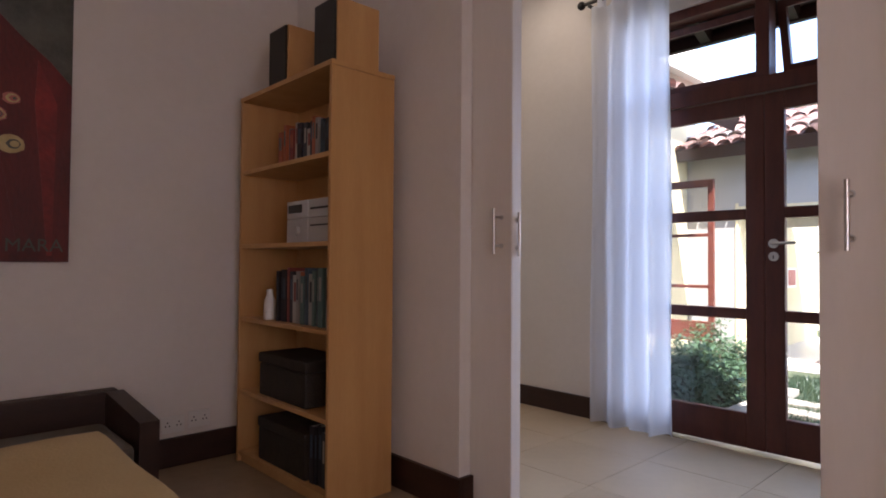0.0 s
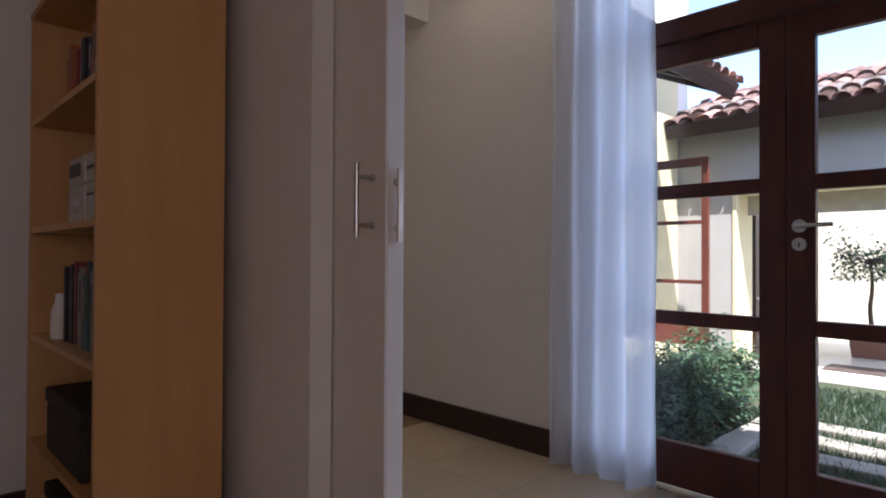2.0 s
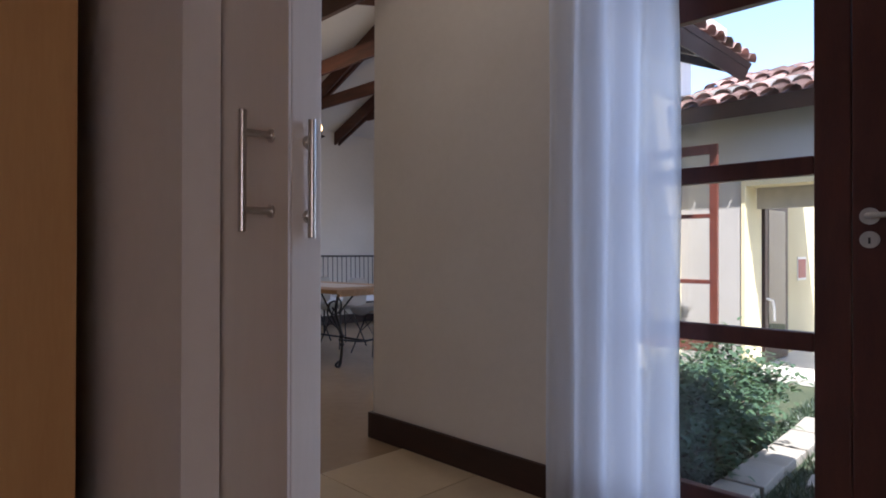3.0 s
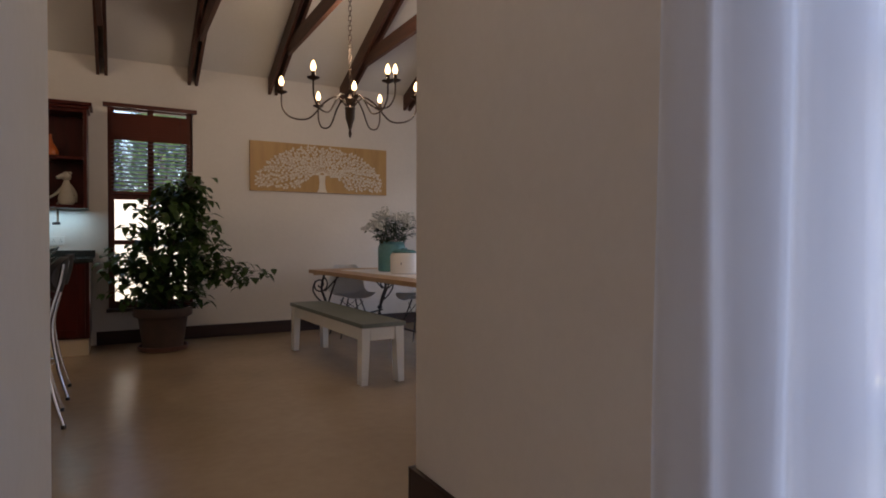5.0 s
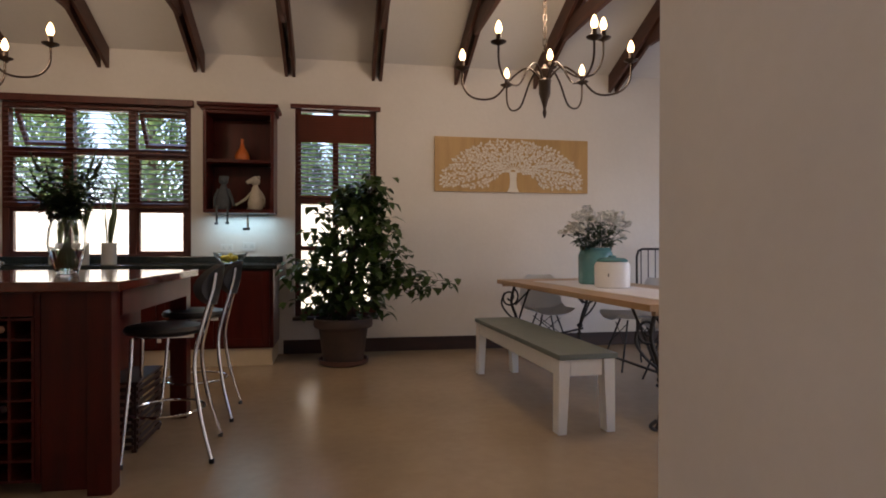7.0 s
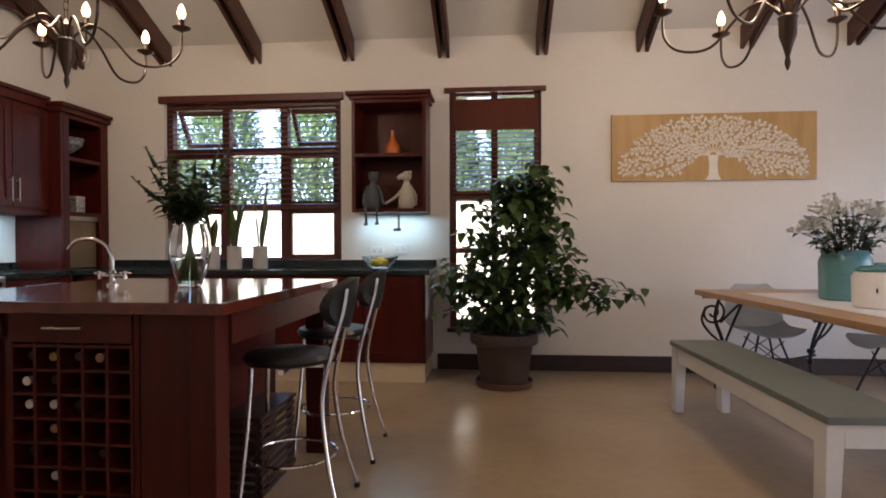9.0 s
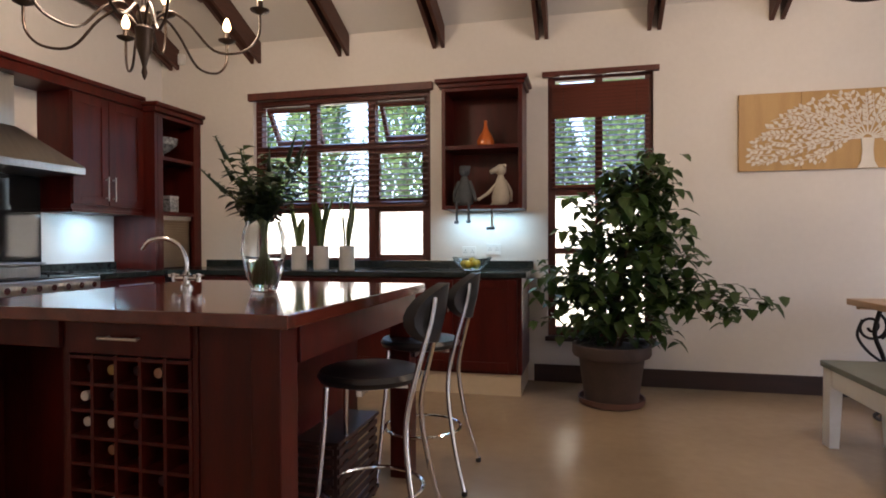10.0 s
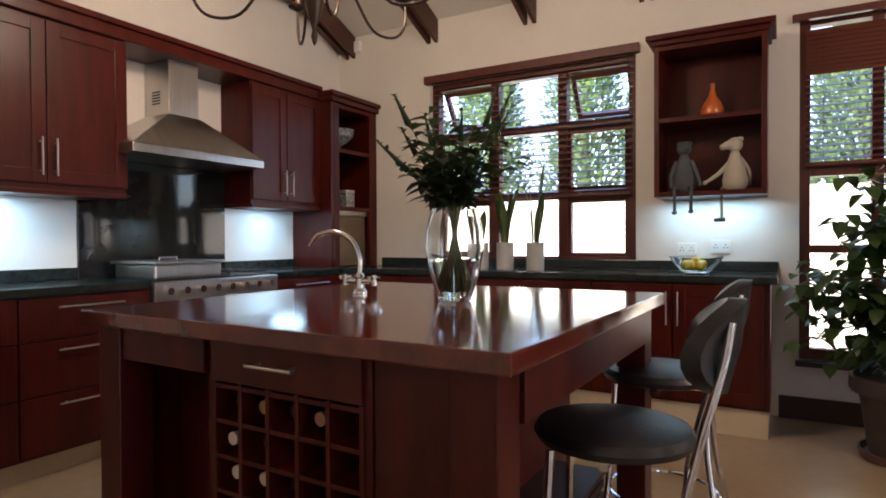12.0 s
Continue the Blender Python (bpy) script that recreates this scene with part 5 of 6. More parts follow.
# iron settee against the wall
t = thing("iron_settee", "black wrought iron settee with slatted back and pale cushion", "settee", (4.15, 5.22, 0))
s = Shape().tube([(-0.85, 0.12, 0), (-0.85, 0.14, 0.98), (-0.83, 0.14, 1.04), (-0.79, 0.14, 1.06), (0.79, 0.14, 1.06), (0.85, 0.14, 0.98), (0.85, 0.12, 0)], 0.013, 8)
s.done("frame", IRON, t, True)
for k in range(20):
    x = -0.80 + 0.0842 * k
    Shape().tube([(x, 0.13, 0.40), (x, 0.14, 1.055)], 0.006, 6).done("spindle", IRON, t, True)
for x in (-0.85, 0.85):
    Shape().tube([(x, -0.35, 0), (x, -0.35, 0.62), (x, -0.30, 0.66), (x, 0.13, 0.66)], 0.012, 8).done("arm", IRON, t, True)
Shape().tube([(-0.85, -0.35, 0.38), (0.85, -0.35, 0.38), (0.85, 0.13, 0.38), (-0.85, 0.13, 0.38), (-0.85, -0.35, 0.38)], 0.012, 8).done("seat_frame", IRON, t, True)
Shape().box(-0.82, 0.82, -0.34, 0.11, 0.393, 0.48, 0.025).done("cushion", CLOTH, t)

# chandeliers
def chandelier(x, y, phase, extra, label):
    t = thing("chandelier", label, "chandelier", (x, y, 0), group="chandeliers")
    s = Shape().lathe([(0.0, 1.935), (0.008, 1.95), (0.014, 1.975), (0.009, 2.0), (0.022, 2.05), (0.038, 2.10), (0.040, 2.17), (0.045, 2.185), (0.032, 2.20), (0.034, 2.26), (0.015, 2.285), (0.010, 2.30)], n=18)
    s.done("hub", BRONZE, t, True)
    arms = [(phase + 60 * k, 0.55, 2.325) for k in range(6)] + list(extra)
    for a, r, zb in arms:
        c, d = math.cos(radians(a)), math.sin(radians(a))
        pts = [(0.03, 2.20), (r * 0.20, 2.275), (r * 0.38, 2.22), (r * 0.60, zb - 0.235), (r * 0.85, zb - 0.235), (r * 0.985, zb - 0.16), (r, zb - 0.04)]
        Shape().tube([(q * c, q * d, z) for q, z in pts], 0.0068, 8, smooth=5).done("arm", BRONZE, t, True)
        Shape().lathe([(0.008, -0.05), (0.018, -0.045), (0.045, -0.032), (0.048, -0.026), (0.03, -0.03), (0.016, -0.026), (0.015, 0.018), (0.012, 0.02)], (r * c, r * d, zb), 14).done("candle_cup", BRONZE, t, True)
        Shape().lathe([(0.010, 0.021), (0.019, 0.035), (0.022, 0.050), (0.016, 0.075), (0.007, 0.096), (0.0, 0.102)], (r * c, r * d, zb), 12).done("bulb", BULB, t, True).visible_shadow = False
    top = 2.79 + (W - y) * SL + 0.18 if y > RY else 4.3
    s = Shape()
    z = 2.30
    k = 0
    while z < top:
        u = 0.012 if k % 2 else 0.0
        w = 0.0 if k % 2 else 0.012
        s.tube([(-u, -w, z), (-u, -w, z + 0.045), (u, w, z + 0.045), (u, w, z), (-u, -w, z)], 0.0028, 5)
        z += 0.040
        k += 1
    s.done("chain", BRONZE, t, kind="stuff")


chandelier(1.46, 3.15, 41, ((-52, 0.42, 2.40), (60, 0.20, 2.36)), "brown iron chandelier with lit candle bulbs over the table")
chandelier(-2.10, 3.11, 20, ((100, 0.20, 2.36), (-70, 0.42, 2.40)), "brown iron chandelier with lit candle bulbs over the island")

# ================= bedroom =================
t = thing("bookcase", "tall beech veneer bookcase with five open shelves", "bookcase")
BX0, BX1, BY0, BY1 = -1.405, -1.045, -0.70, 0.235
for y in (BY0, BY1 - 0.022):
    Shape().box(BX0, BX1, y, y + 0.022, 0, 2.005, 0.002).done("side", BEECH, t)
Shape().box(BX0 - 0.002, BX1, BY0 - 0.003, BY1 + 0.003, 2.006, 2.03, 0.002).done("top", BEECH, t)
Shape().box(BX1 - 0.008, BX1, BY0 + 0.023, BY1 - 0.023, 0.04, 2.004).done("back", BEECH, t)
SH = (0.06, 0.40, 0.80, 1.205, 1.615)
for z in SH:
    Shape().box(BX0 + 0.004, BX1 - 0.009, BY0 + 0.0225, BY1 - 0.0225, z - 0.022, z, 0.001).done("shelf", BEECH, t)
Shape().box(BX0 + 0.02, BX0 + 0.035, BY0 + 0.023, BY1 - 0.023, 0, 0.037).done("plinth", BEECH, t)
random.seed(17)
COVERS = [plain("book cover", c, None, 0.55, 12, 60, 0.03) for c in ((0.04, 0.05, 0.06), (0.30, 0.28, 0.25), (0.25, 0.05, 0.04), (0.05, 0.09, 0.13), (0.09, 0.16, 0.15), (0.45, 0.42, 0.36), (0.02, 0.02, 0.03), (0.42, 0.12, 0.05))]
PAGES = plain("paper", (0.70, 0.66, 0.56), (0.62, 0.57, 0.47), 0.9, 20, 200, 0.2)


def book(x, y, z, th, h, d, cover, lean=0):
    b = thing("book", "paper-bound book standing on the bookcase shelf", "book", (x, y, z), 0, group="books in the bookcase")
    b.matrix_basis = pose(x, y, z, lean, 0, 0)
    s = Shape().box(0, 0.002, 0, th, 0, h).box(0.002, d, 0, 0.002, 0, h).box(0.002, d, th - 0.002, th, 0, h)
    s.done("cover", COVERS[cover], b)
    Shape().box(0.0022, d - 0.004, 0.0022, th - 0.0022, 0.003, h - 0.003).done("pages", PAGES, b)
    Shape().box(-0.0006, -0.0002, th * 0.25, th * 0.75, h * 0.45, h * 0.85).done("spine_label", COVERS[(cover + 5) % 8], b)


for z, y, y_end, hs in ((SH[4], -0.67, -0.13, (0.15, 0.20)), (SH[2], -0.67, -0.13, (0.23, 0.28)), (SH[0], -0.67, -0.50, (0.25, 0.29))):
    k = 0
    while y < y_end:
        th = random.uniform(0.018, 0.042)
        book(BX0 + 0.04 + random.uniform(0, 0.02), y, z + 0.001, th, random.uniform(*hs), 0.15, random.randrange(8) if y < y_end - 0.09 else 7 if z > 1.5 else 6)
        y += th + 0.002
        k += 1
t = thing("white_bottle", "small white bottle standing on the shelf", "bottle", (-1.35, -0.03, SH[2] + 0.001))
Shape().lathe([(0.030, 0), (0.032, 0.01), (0.030, 0.10), (0.018, 0.13), (0.016, 0.16), (0.0, 0.162)], n=16).done("body", PLUG, t, True)
t = thing("stereo_system", "silver stacked mini stereo with black display", "stereo", (-1.375, -0.67, SH[3] + 0.001))
for z0, z1 in ((0, 0.115), (0.118, 0.205)):
    for y0, y1 in ((0, 0.215), (0.218, 0.42)):
        Shape().box(0, 0.24, y0, y1, z0, z1, 0.004).done("unit", SILVER, t)
Shape().box(-0.003, -0.001, 0.27, 0.40, 0.145, 0.185).done("display", BLACK, t)
Shape().box(-0.003, -0.001, 0.03, 0.19, 0.155, 0.165).done("disc_slot", BLACK, t)
Shape().box(-0.003, -0.001, 0.03, 0.19, 0.075, 0.082).done("tape_slot", BLACK, t)
Shape().tube([(-0.018, 0.31, 0.055), (0, 0.31, 0.055)], 0.024, 16).done("dial", SILVER, t, True)
for z, dy in ((SH[1], -0.08), (SH[0], -0.08)):
    t = thing("storage_box", "dark woven storage box with lid on the bookcase shelf", "box", (-1.24, dy - 0.14, z + 0.001), group="storage boxes")
    Shape().box(-0.14, 0.14, -0.24, 0.24, 0, 0.17, 0.012).done("body", BOXM, t)
    Shape().box(-0.145, 0.145, -0.245, 0.245, 0.171, 0.225, 0.012).done("lid", BOXM, t)
for y, sz in ((-0.235, 1.0), (-0.69, 1.0)):
    t = thing("loudspeaker", "beech bookshelf loudspeaker with black cloth grille", "speaker", (-1.385, y, 2.031), group="loudspeakers")
    Shape().box(0.012, 0.25, 0, 0.185, 0, 0.30, 0.004).done("cabinet", BEECH, t)
    Shape().box(0, 0.011, 0.004, 0.181, 0.004, 0.296, 0.004).done("grille", BLACK, t)
socket((-1.56, 0.377, 0.235))
socket((-1.70, 0.377, 0.225))

# painting
t = thing("painting", "large unframed oil painting of red drapery and roses", "painting", (-2.72, 0.342, 1.75))
Shape().box(-0.51, 0.51, 0, 0.034, -0.65, 0.65, 0.003).done("canvas", CANVAS, t)
s = Shape()
s.prism([(0.05, 0.649), (0.30, 0.40), (0.42, 0.30), (0.509, 0.20), (0.509, 0.649)], "y", -0.002, -0.0003)
s.done("grey_ground", CANVAS2, t)
for k in range(6):
    s = Shape()
    x = 0.42 - 0.11 * k
    s.prism([(x, -0.62), (x + 0.02, -0.62), (x + 0.03 - 0.06 * k, 0.1), (x - 0.05 - 0.06 * k, 0.3), (x - 0.06 - 0.06 * k, 0.1)], "y", -0.0022, -0.0004)
    s.done("fold", CANVAS if k % 2 else plain("deep red paint", (0.28, 0.02, 0.016), (0.12, 0.01, 0.01), 0.6, 5, 40, 0.3), t)
for x, z, r, m in ((0.27, -0.11, 0.055, YELLOW), (0.21, 0.02, 0.045, ROSE), (0.14, -0.06, 0.05, ROSE), (0.27, 0.10, 0.035, ROSE), (0.10, -0.18, 0.05, YELLOW)):
    for h in range(5):
        s = Shape()
        n = 12
        s.prism([(x + (r - 0.009 * h) * (1 + 0.12 * math.sin(3 * q + h)) * math.cos(2 * math.pi * q / n) + 0.004 * h, z + (r - 0.009 * h) * 0.8 * math.sin(2 * math.pi * q / n)) for q in range(n)], "y", -0.004 - 0.0008 * h, -0.0024 - 0.0008 * h)
        s.done("petal", m if h % 2 == 0 else CANVAS2 if h == 3 else YELLOW, t)
cu = bpy.data.curves.new("signature", "FONT")
cu.body, cu.size, cu.extrude = "MARA", 0.085, 0.0005
cu.materials.append(CANVAS2)
tx = new("signature", cu)
tx.parent = t
tx.matrix_basis = pose(0.255, -0.003, -0.60, 90, 0, 0)

# bed and low dark chair behind it
t = thing("bed", "bed with ochre cover seen at its corner", "bed", (-3.22, -1.62, 0))
s = Shape()
n = 16
rows = []
for i in range(n + 1):
    row = []
    for j in range(n + 1):
        x = -0.9 + 1.78 * i / n
        y = -0.75 + 1.57 * j / n
        z = 0.565 + 0.010 * math.sin(x * 7 + y * 3) + 0.006 * math.sin(y * 11)
        if i == n or j == n:
            z -= 0.02
        row.append(s.bm.verts.new((x, y, z)))
    rows.append(row)
for a, b in zip(rows, rows[1:]):
    for j in range(n):
        s.bm.faces.new((a[j], b[j], b[j + 1], a[j + 1]))
e = bmesh.ops.extrude_face_region(s.bm, geom=list(s.bm.faces))
for v in e["geom"]:
    if isinstance(v, bmesh.types.BMVert):
        v.co.z = 0.16
s.done("cover", BLANKET, t, True)
Shape().box(-0.86, 0.84, -0.72, 0.78, 0, 0.158).done("base", DARK, t)
t = thing("low_armchair", "low dark wooden seat with grey cushion beside the bed", "chair", (-2.0, 0.02, 0))
s = Shape().box(-0.95, 0.0, 0.24, 0.32, 0.0, 0.475, 0.01)
s.done("backrest", DARK, t)
Shape().prism([(0.235, 0.0), (0.235, 0.472), (-0.30, 0.425), (-0.30, 0.0)], "x", -0.06, 0.02).done("arm", DARK, t)
Shape().box(-0.95, -0.065, -0.30, 0.235, 0.0, 0.24, 0.006).done("seat_box", DARK, t)
Shape().box(-0.94, -0.07, -0.29, 0.23, 0.241, 0.33, 0.03).done("cushion", plain("grey cushion", (0.20, 0.18, 0.15), None, 0.9, 8, 90, 0.2), t)

# ================= courtyard =================
structure(Shape().box(-160, 160, -160, 160, -0.40, -0.16).done("ground", GRASS))
wall_x("wall_courtyard", 5.1, 5.35, -6.0, -0.02, 1.86, 2.85, mat=RENDER)
wall_x("wall_courtyard_end", 5.1, 5.35, -0.02, 0.615, -0.16, 2.85, mat=RENDER)
structure(Shape().box(5.085, 5.60, -0.06, -0.021, -0.16, 1.90, 0.004).box(5.085, 5.36, -3.6, -0.061, 1.80, 1.858, 0.004).done("trim", YREND))
structure(Shape().box(5.1, 8.6, -6.0, 0.6, -0.155, -0.10).done("patio", PATIO))
structure(Shape().box(5.36, 8.6, -0.019, 0.2, -0.10, 2.6).done("wall_patio_side", YREND))
structure(Shape().box(5.36, 7.0, -6.0, 0.2, 2.601, 2.75).done("ceiling_patio", CEILING))
structure(Shape().box(10.5, 10.7, -9, 6, -0.16, 3.0).done("wall_boundary_east", SAND))
d = tagged(new("door_5"), "dark glazed patio door with a bent white handle", "door", kind="structure")
Shape().box(5.66, 6.5, -0.078, -0.021, -0.09, 1.78, 0.004).done("panel", DARK, d)
Shape().box(5.78, 6.38, -0.082, -0.079, 0.15, 1.6).done("glass", BLACKGLASS, d)
Shape().tube([(5.70, -0.078, 0.62), (5.70, -0.14, 0.60), (5.71, -0.15, 0.52), (5.715, -0.15, 0.38)], 0.014, 8).done("handle", PLUG, d, True)
t = thing("roller_blind", "rolled beige blind under the patio lintel", "blind", (5.38, -1.5, 0))
Shape().box(0, 0.02, -1.4, 1.42, 1.58, 1.80, 0.004).done("cloth", LINEN, t)
Shape().tube([(0.04, -1.4, 1.80), (0.04, 1.42, 1.80)], 0.03, 10).done("roll", LINEN, t, True)
t = thing("door_mat", "dark door mat on the patio", "mat", (5.75, -1.15, -0.0995))
Shape().box(-0.22, 0.22, -0.38, 0.38, 0, 0.012, 0.003).done("mat", TERRA, t)

t = thing("poster", "small red and white print on the patio wall", "poster", (7.3, -0.021, 0.92))
Shape().box(-0.20, 0.20, -0.006, 0, -0.15, 0.15, 0.001).done("sheet", PLUG, t)
Shape().box(-0.17, 0.17, -0.009, -0.0065, -0.12, 0.12).done("print", ROSE, t)

# potted tree on the patio
random.seed(77)
t = thing("potted_tree", "small standard tree in a square terracotta planter on the patio", "tree", (6.9, -0.98, -0.10))
s = Shape()
A = [s.bm.verts.new((x, y, 0)) for x, y in ((-0.17, -0.17), (0.17, -0.17), (0.17, 0.17), (-0.17, 0.17))]
B = [s.bm.verts.new((x, y, 0.33)) for x, y in ((-0.21, -0.21), (0.21, -0.21), (0.21, 0.21), (-0.21, 0.21))]
s.bm.faces.new(A[::-1]), s.bm.faces.new(B)
for i in range(4):
    s.bm.faces.new((A[i], A[(i + 1) % 4], B[(i + 1) % 4], B[i]))
s.box(-0.23, 0.23, -0.23, 0.23, 0.331, 0.375, 0.006)
s.done("planter", plain("terracotta", (0.22, 0.10, 0.07), None, 0.7, 6, 50, 0.1), t)
wood, lf = Shape(), Shape()
wood.tube([(0, 0, 0.37), (0.03, 0.02, 0.6), (-0.02, -0.01, 0.8), (0.02, 0, 1.0), (0, 0.02, 1.2)], 0.026, 8, 0.016, smooth=4)
for i in range(16):
    a = i * 2.4
    tip = Vector((0.44 * math.cos(a) * random.uniform(0.6, 1), 0.44 * math.sin(a) * random.uniform(0.6, 1), 1.2 + random.uniform(-0.15, 0.4)))
    wood.tube([(0, 0.01, 1.12), (tip.x * 0.4, tip.y * 0.4, 1.2), tip], 0.010, 5, 0.003, smooth=3)
    for q in range(60):
        p = tip * random.uniform(0.75, 1.05) + Vector((random.gauss(0, 0.10), random.gauss(0, 0.10), random.gauss(0, 0.09)))
        p.z = max(0.95, p.z if p.z > 0.9 else p.z + 0.4)
        an = random.uniform(0, 6.28)
        lf.leaf(p, Vector((math.cos(an), math.sin(an), random.uniform(-0.5, 0.3))), 0.075, 0.036)
wood.done("trunk", STEM, t, "leaf")
lf.done("foliage", BUSH, t, "leaf", kind="stuff")


# garden shrubs and stepping stones
def shrub(x, y, r, h, count, size, mat, label):
    t = thing("shrub", label, "shrub", (x, y, -0.16), group="courtyard shrubs")
    wood, lf = Shape(), Shape()
    for i in range(26):
        a = i * 2.4
        rr = r * math.sqrt((i + 0.5) / 26)
        tip = Vector((rr * math.cos(a), rr * math.sin(a), h * (1.0 - 0.45 * (rr / r) ** 2) * random.uniform(0.78, 1.1)))
        wood.tube([(0.1 * rr * math.cos(a), 0.1 * rr * math.sin(a), 0), tip * 0.55 + Vector((0, 0, 0.03)), tip], 0.008, 5, 0.002, smooth=2)
        for q in range(count // 26):
            v = random.uniform(0.25, 1.03)
            p = tip * v + Vector((random.gauss(0, 0.05), random.gauss(0, 0.05), random.gauss(0, 0.04)))
            an = random.uniform(0, 6.28)
            lf.leaf(p, Vector((math.cos(an), math.sin(an), random.uniform(-0.2, 0.8))), size * random.uniform(0.7, 1.3), size * 0.45)
    wood.done("branch", STEM, t, "leaf", kind="stuff")
    lf.done("foliage", mat, t, "leaf", kind="stuff")


random.seed(9)
shrub(2.35, -0.55, 0.50, 0.60, 4200, 0.065, BUSH, "dense grey green shrub beside the french doors")
shrub(3.15, -0.58, 0.45, 0.66, 2800, 0.075, BUSH, "leafy sunlit shrub in the courtyard bed")
shrub(1.78, -0.60, 0.36, 0.42, 1800, 0.06, BUSH, "low green shrub by the house wall")
shrub(2.75, -0.74, 0.30, 0.42, 1600, 0.06, BUSH, "low leafy shrub spilling over the path edge")
shrub(2.02, -0.78, 0.26, 0.36, 1500, 0.055, BUSH, "dark green shrub filling the front of the bed")
shrub(4.0, -0.25, 0.36, 0.35, 700, 0.06, BUSH, "small green shrub against the courtyard wall")
for k in range(6):
    ob = tagged(Shape().box(-0.205, 0.205, -0.10, 0.10, 0, 0.06, 0.008).done("path_slab", PAVE), "pale stone slab edging the courtyard bed", "paving slab", "courtyard path slabs")
    ob.matrix_basis = pose(1.32 + 0.425 * k, -1.06 + 0.006 * (k % 2), -0.165 + 0.004 * (k % 3), 0, 0, 1.5 * (k % 3) - 1)
for k in range(5):
    ob = tagged(Shape().box(-0.10, 0.10, -0.30, 0.30, 0, 0.06, 0.01).done("stepping_stone", PAVE), "weathered stepping stone sunk in the lawn", "stepping stone", "stepping stones")
    ob.matrix_basis = pose(1.55 + 0.40 * k, -1.72 + 0.07 * k, -0.178, 0, 0, 5 * (k % 3) - 6)
gr = Shape()
for k in range(34000):
    x, y = 1.12 + 3.6 * random.random() ** 1.6, random.uniform(-3.6, -0.8)
    if -1.18 < y < -0.94 and x < 3.7:
        continue
    lump = 0.5 + 0.5 * math.sin(x * 9 + 1.5 * math.sin(y * 7)) * math.sin(y * 8 + x * 3)
    a = random.uniform(0, 6.28)
    h = random.uniform(0.03, 0.06) + 0.05 * lump * random.random()
    p = Vector((x, y, -0.162))
    d = Vector((math.cos(a), math.sin(a), 0))
    v = [gr.bm.verts.new(q) for q in (p - d * 0.006, p + d * 0.006, p + Vector((random.gauss(0, 0.025), random.gauss(0, 0.025), h)))]
    gr.bm.faces.new(v)
tagged(gr.done("grass", LEAF2, None, "leaf"), "short courtyard grass between the stepping stones", "grass", kind="stuff")

# outer face of the dining wall with its open casement
tagged(Shape().box(1.062, 3.0, 0.606, 0.619, -0.16, 3.3).box(4.245, 5.098, 0.606, 0.619, -0.16, 3.3).box(3.0, 4.245, 0.606, 0.619, 2.125, 3.3).box(3.0, 4.245, 0.606, 0.619, -0.16, 0.195).done("wall_outer_render", YREND), kind="structure")
w3 = tagged(new("window_3"), "red hardwood casement window with one sash swung open", "window", kind="structure")
bars(w3, "frame", FRAME, [(3.02, 3.08, 0.66, 0.74, 0.25, 2.08), (4.16, 4.22, 0.66, 0.74, 0.25, 2.08), (3.081, 4.159, 0.66, 0.74, 2.02, 2.08), (3.081, 4.159, 0.66, 0.74, 0.25, 0.31)])
SX = 4.20
bars(w3, "sash", SLAT, [(SX, SX + 0.04, -0.11, -0.04, 0.20, 2.12), (SX, SX + 0.04, 0.53, 0.60, 0.20, 2.12), (SX, SX + 0.04, -0.039, 0.529, 2.03, 2.12), (SX, SX + 0.04, -0.039, 0.529, 0.20, 0.44), (SX + 0.005, SX + 0.035, -0.039, 0.529, 1.44, 1.48), (SX + 0.005, SX + 0.035, -0.039, 0.529, 0.83, 0.87)])
pane(w3, SX + 0.018, SX + 0.022, -0.039, 0.529, 0.441, 2.029)

# clay tile roofs
tile_mesh = None


def tile_roof(name, label, origin, turn, pitch, cols, rows_n):
    """Barrel tiles laid in rows up a slope."""
    global tile_mesh
    t = thing(name, label, "roof", origin, turn)
    if tile_mesh is None:
        s = Shape()
        a, b = [], []
        for k in range(9):
            an = math.pi * k / 8
            a.append(s.bm.verts.new((0.085 * math.cos(an), 0, 0.062 * math.sin(an))))
            b.append(s.bm.verts.new((0.075 * math.cos(an), 0.42, 0.052 * math.sin(an))))
        for k in range(8):
            s.bm.faces.new((a[k], a[k + 1], b[k + 1], b[k]))
        bmesh.ops.solidify(s.bm, geom=list(s.bm.faces), thickness=0.014)
        ob = s.done("tile", ROOF, t, True)
        tile_mesh = ob.data
        bpy.data.objects.remove(ob)
    base = Matrix.Rotation(radians(pitch), 4, "X")
    for i in range(cols):
        for j in range(rows_n):
            ob = new("tile", tile_mesh)
            ob.parent = t
            ob.matrix_basis = base @ pose((i + 0.5) * 0.185 + random.uniform(-0.004, 0.004), j * 0.37, 0.012 + 0.016 * (j % 2), -2.2, 0, random.uniform(-1, 1))
    deck = Shape().box(0, cols * 0.185, 0.03, rows_n * 0.37 + 0.05, -0.05, 0.0)
    ob = deck.done("deck", DARK, t)
    ob.matrix_basis = base
    fascia = Shape().box(0, cols * 0.185, 0.035, 0.06, -0.16, -0.052)
    fascia.done("fascia", DARK, t).matrix_basis = base
    for i in range(0, cols, 3):
        s = Shape().box(i * 0.185 + 0.02, i * 0.185 + 0.09, 0.062, min(1.0, rows_n * 0.37 + 0.03), -0.15, -0.051)
        s.done("rafter_end", DARK, t).matrix_basis = base


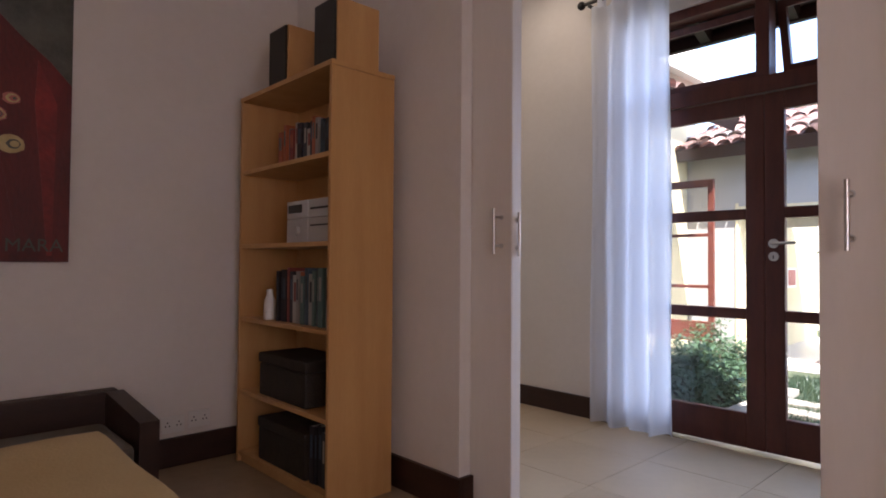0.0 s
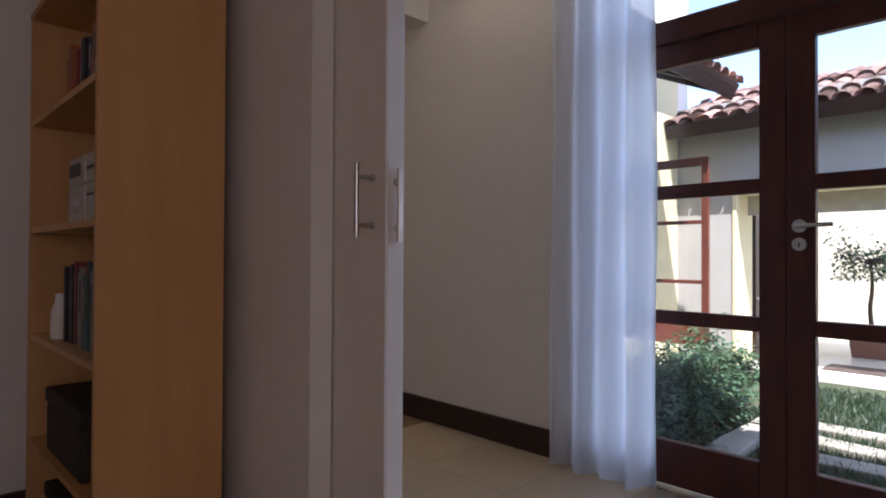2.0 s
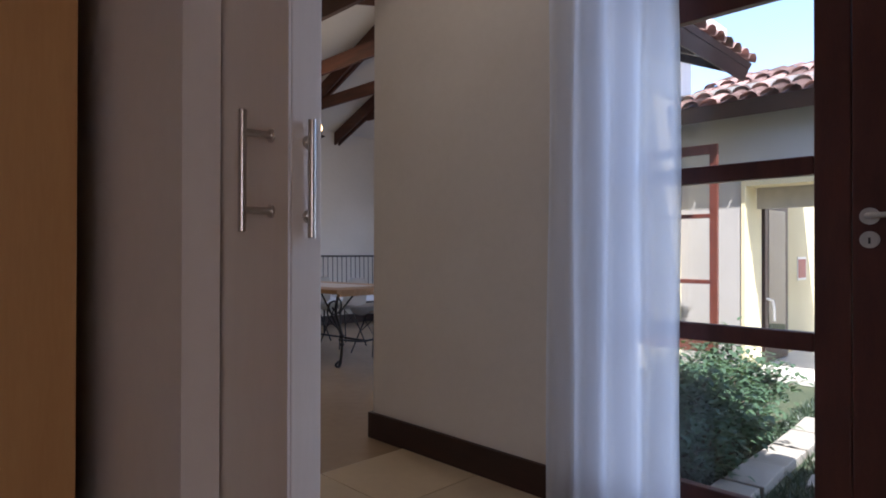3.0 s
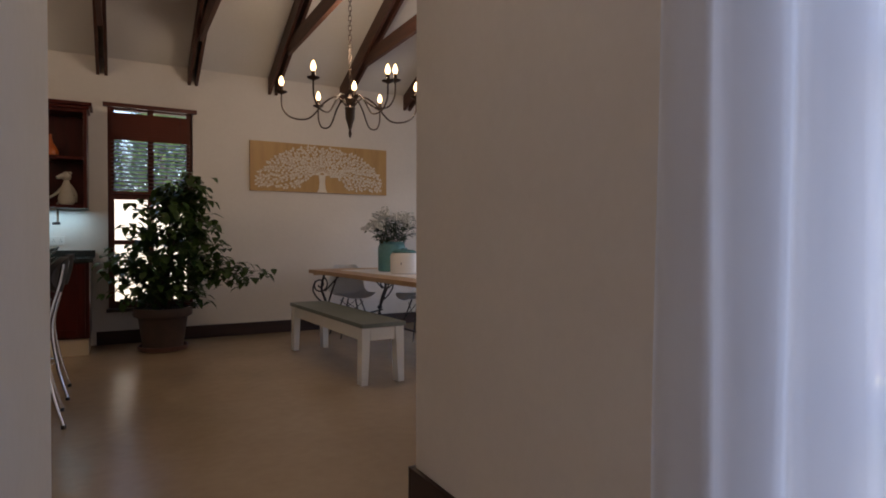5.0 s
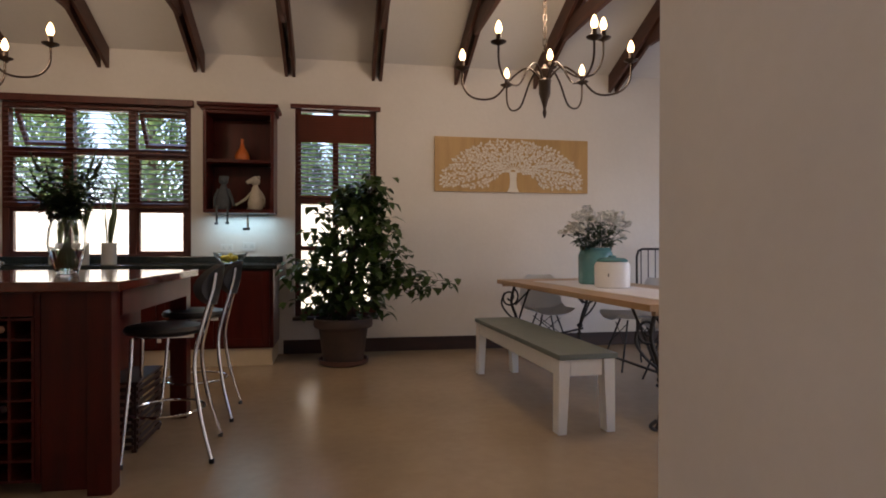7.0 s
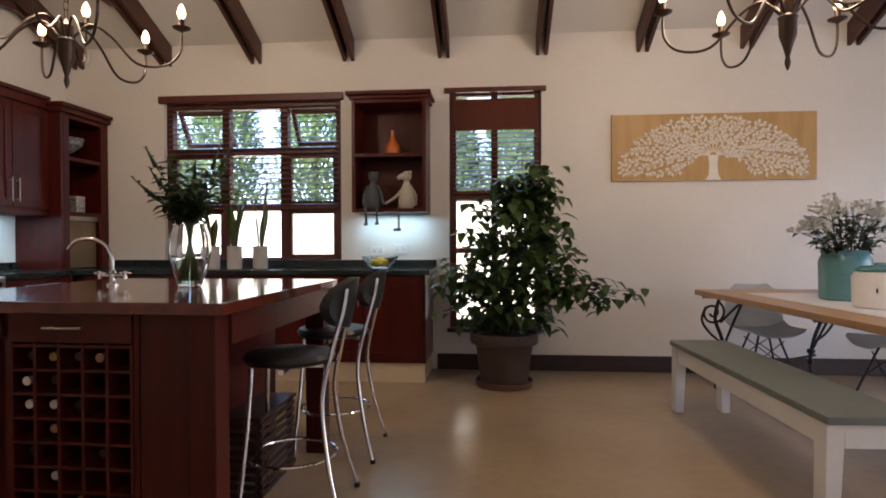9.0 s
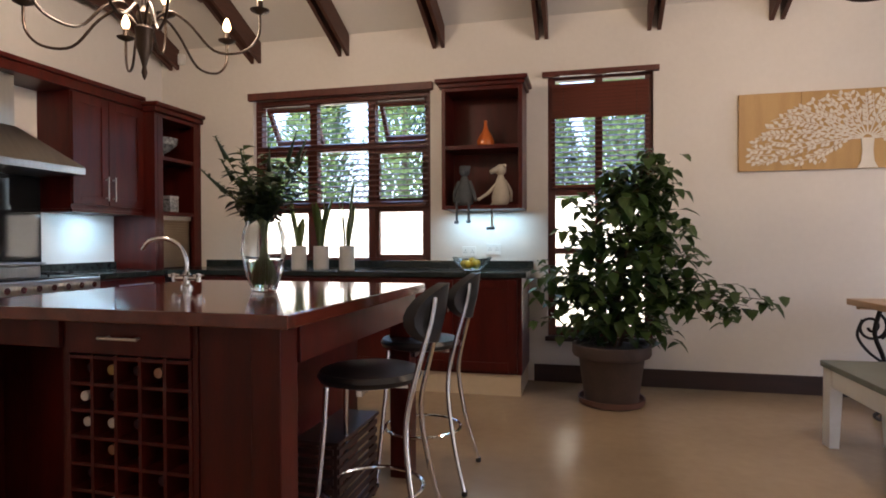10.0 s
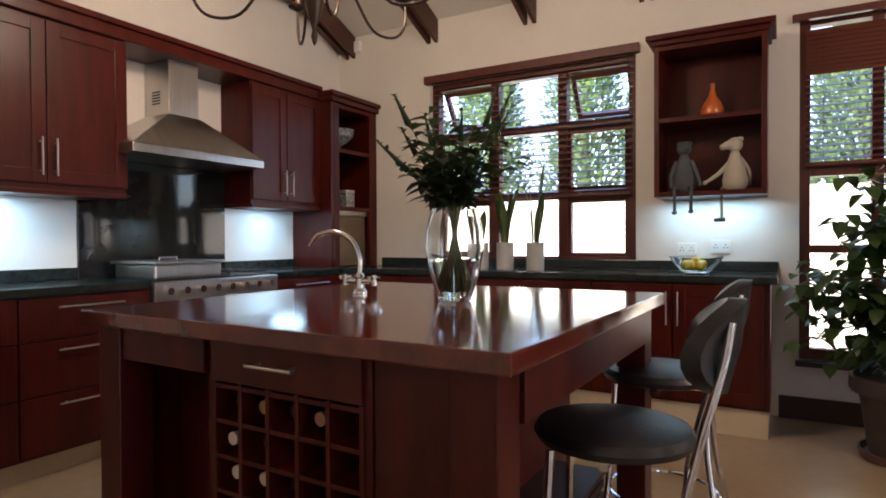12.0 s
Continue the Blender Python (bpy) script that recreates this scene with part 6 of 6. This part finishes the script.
tile_roof("courtyard_roof", "weathered clay barrel tile roof over the courtyard range", (4.72, 0.62, 2.60), -90, 22, 30, 5)
tile_roof("dining_roof", "weathered clay barrel tile roof eave of the dining room", (1.10, -0.42, 2.78), 0, 24, 17, 4)

tile_roof("house_eave", "clay barrel tile eave above the french doors", (1.47, -4.6, 2.80), 90, 22, 27, 1)

# ================= garden to the north =================
structure(Shape().box(-14, 12, 9.2, 9.45, -0.16, 1.75).done("wall_boundary_north", SAND))
random.seed(55)


def cypress(x, y, h, r):
    t = thing("cypress", "tall dense green conifer behind the boundary wall", "tree", (x, y, -0.16), group="garden conifers")
    Shape().tube([(0, 0, 0), (0.02, 0, h * 0.5), (0, 0.02, h * 0.95)], 0.12, 8, 0.02).done("trunk", STEM, t, True)
    lf = Shape()
    for k in range(15000):
        v = random.random()
        rr = r * (0.5 + 0.5 * math.sin(math.pi * min(1, 0.25 + 0.75 * v))) * (1 - v ** 4) * random.uniform(0.55, 1.08)
        a = random.uniform(0, 6.28)
        p = Vector((rr * math.cos(a), rr * math.sin(a), 0.25 + v * (h - 0.2)))
        d = Vector((math.cos(a), math.sin(a), random.uniform(0.2, 1.8))).normalized() * random.uniform(0.07, 0.15)
        w = Vector((-math.sin(a), math.cos(a), random.uniform(-0.4, 0.4))) * 0.026
        lf.bm.faces.new([lf.bm.verts.new(q) for q in (p, p + d * 0.5 + w, p + d, p + d * 0.5 - w)])
    lf.done("foliage", HEDGE, t, "leaf", kind="stuff")


for x, y, h, r in ((-4.8, 10.6, 5.2, 0.8), (-3.2, 10.8, 6.0, 0.75), (-1.95, 10.5, 5.0, 0.62), (-0.7, 10.9, 4.4, 0.7), (0.5, 10.6, 4.8, 0.75), (-6.4, 11.0, 4.5, 0.9), (1.9, 10.8, 4.6, 0.8)):
    cypress(x, y, h, r)

# floor tiles of the passage
fl_ob = bpy.data.objects["floor"]
proto = None
for i in range(3):
    for j in range(9):
        if proto is None:
            ob = Shape().box(-0.281, 0.281, -0.281, 0.281, 0.0002, 0.004, 0.0012).done("tile", TILE, fl_ob)
            proto = ob.data
        else:
            ob = new("tile", proto)
            ob.parent = fl_ob
        ob.matrix_basis = pose(0.572 - 0.566 * i, 0.10 - 0.566 * j, 0)
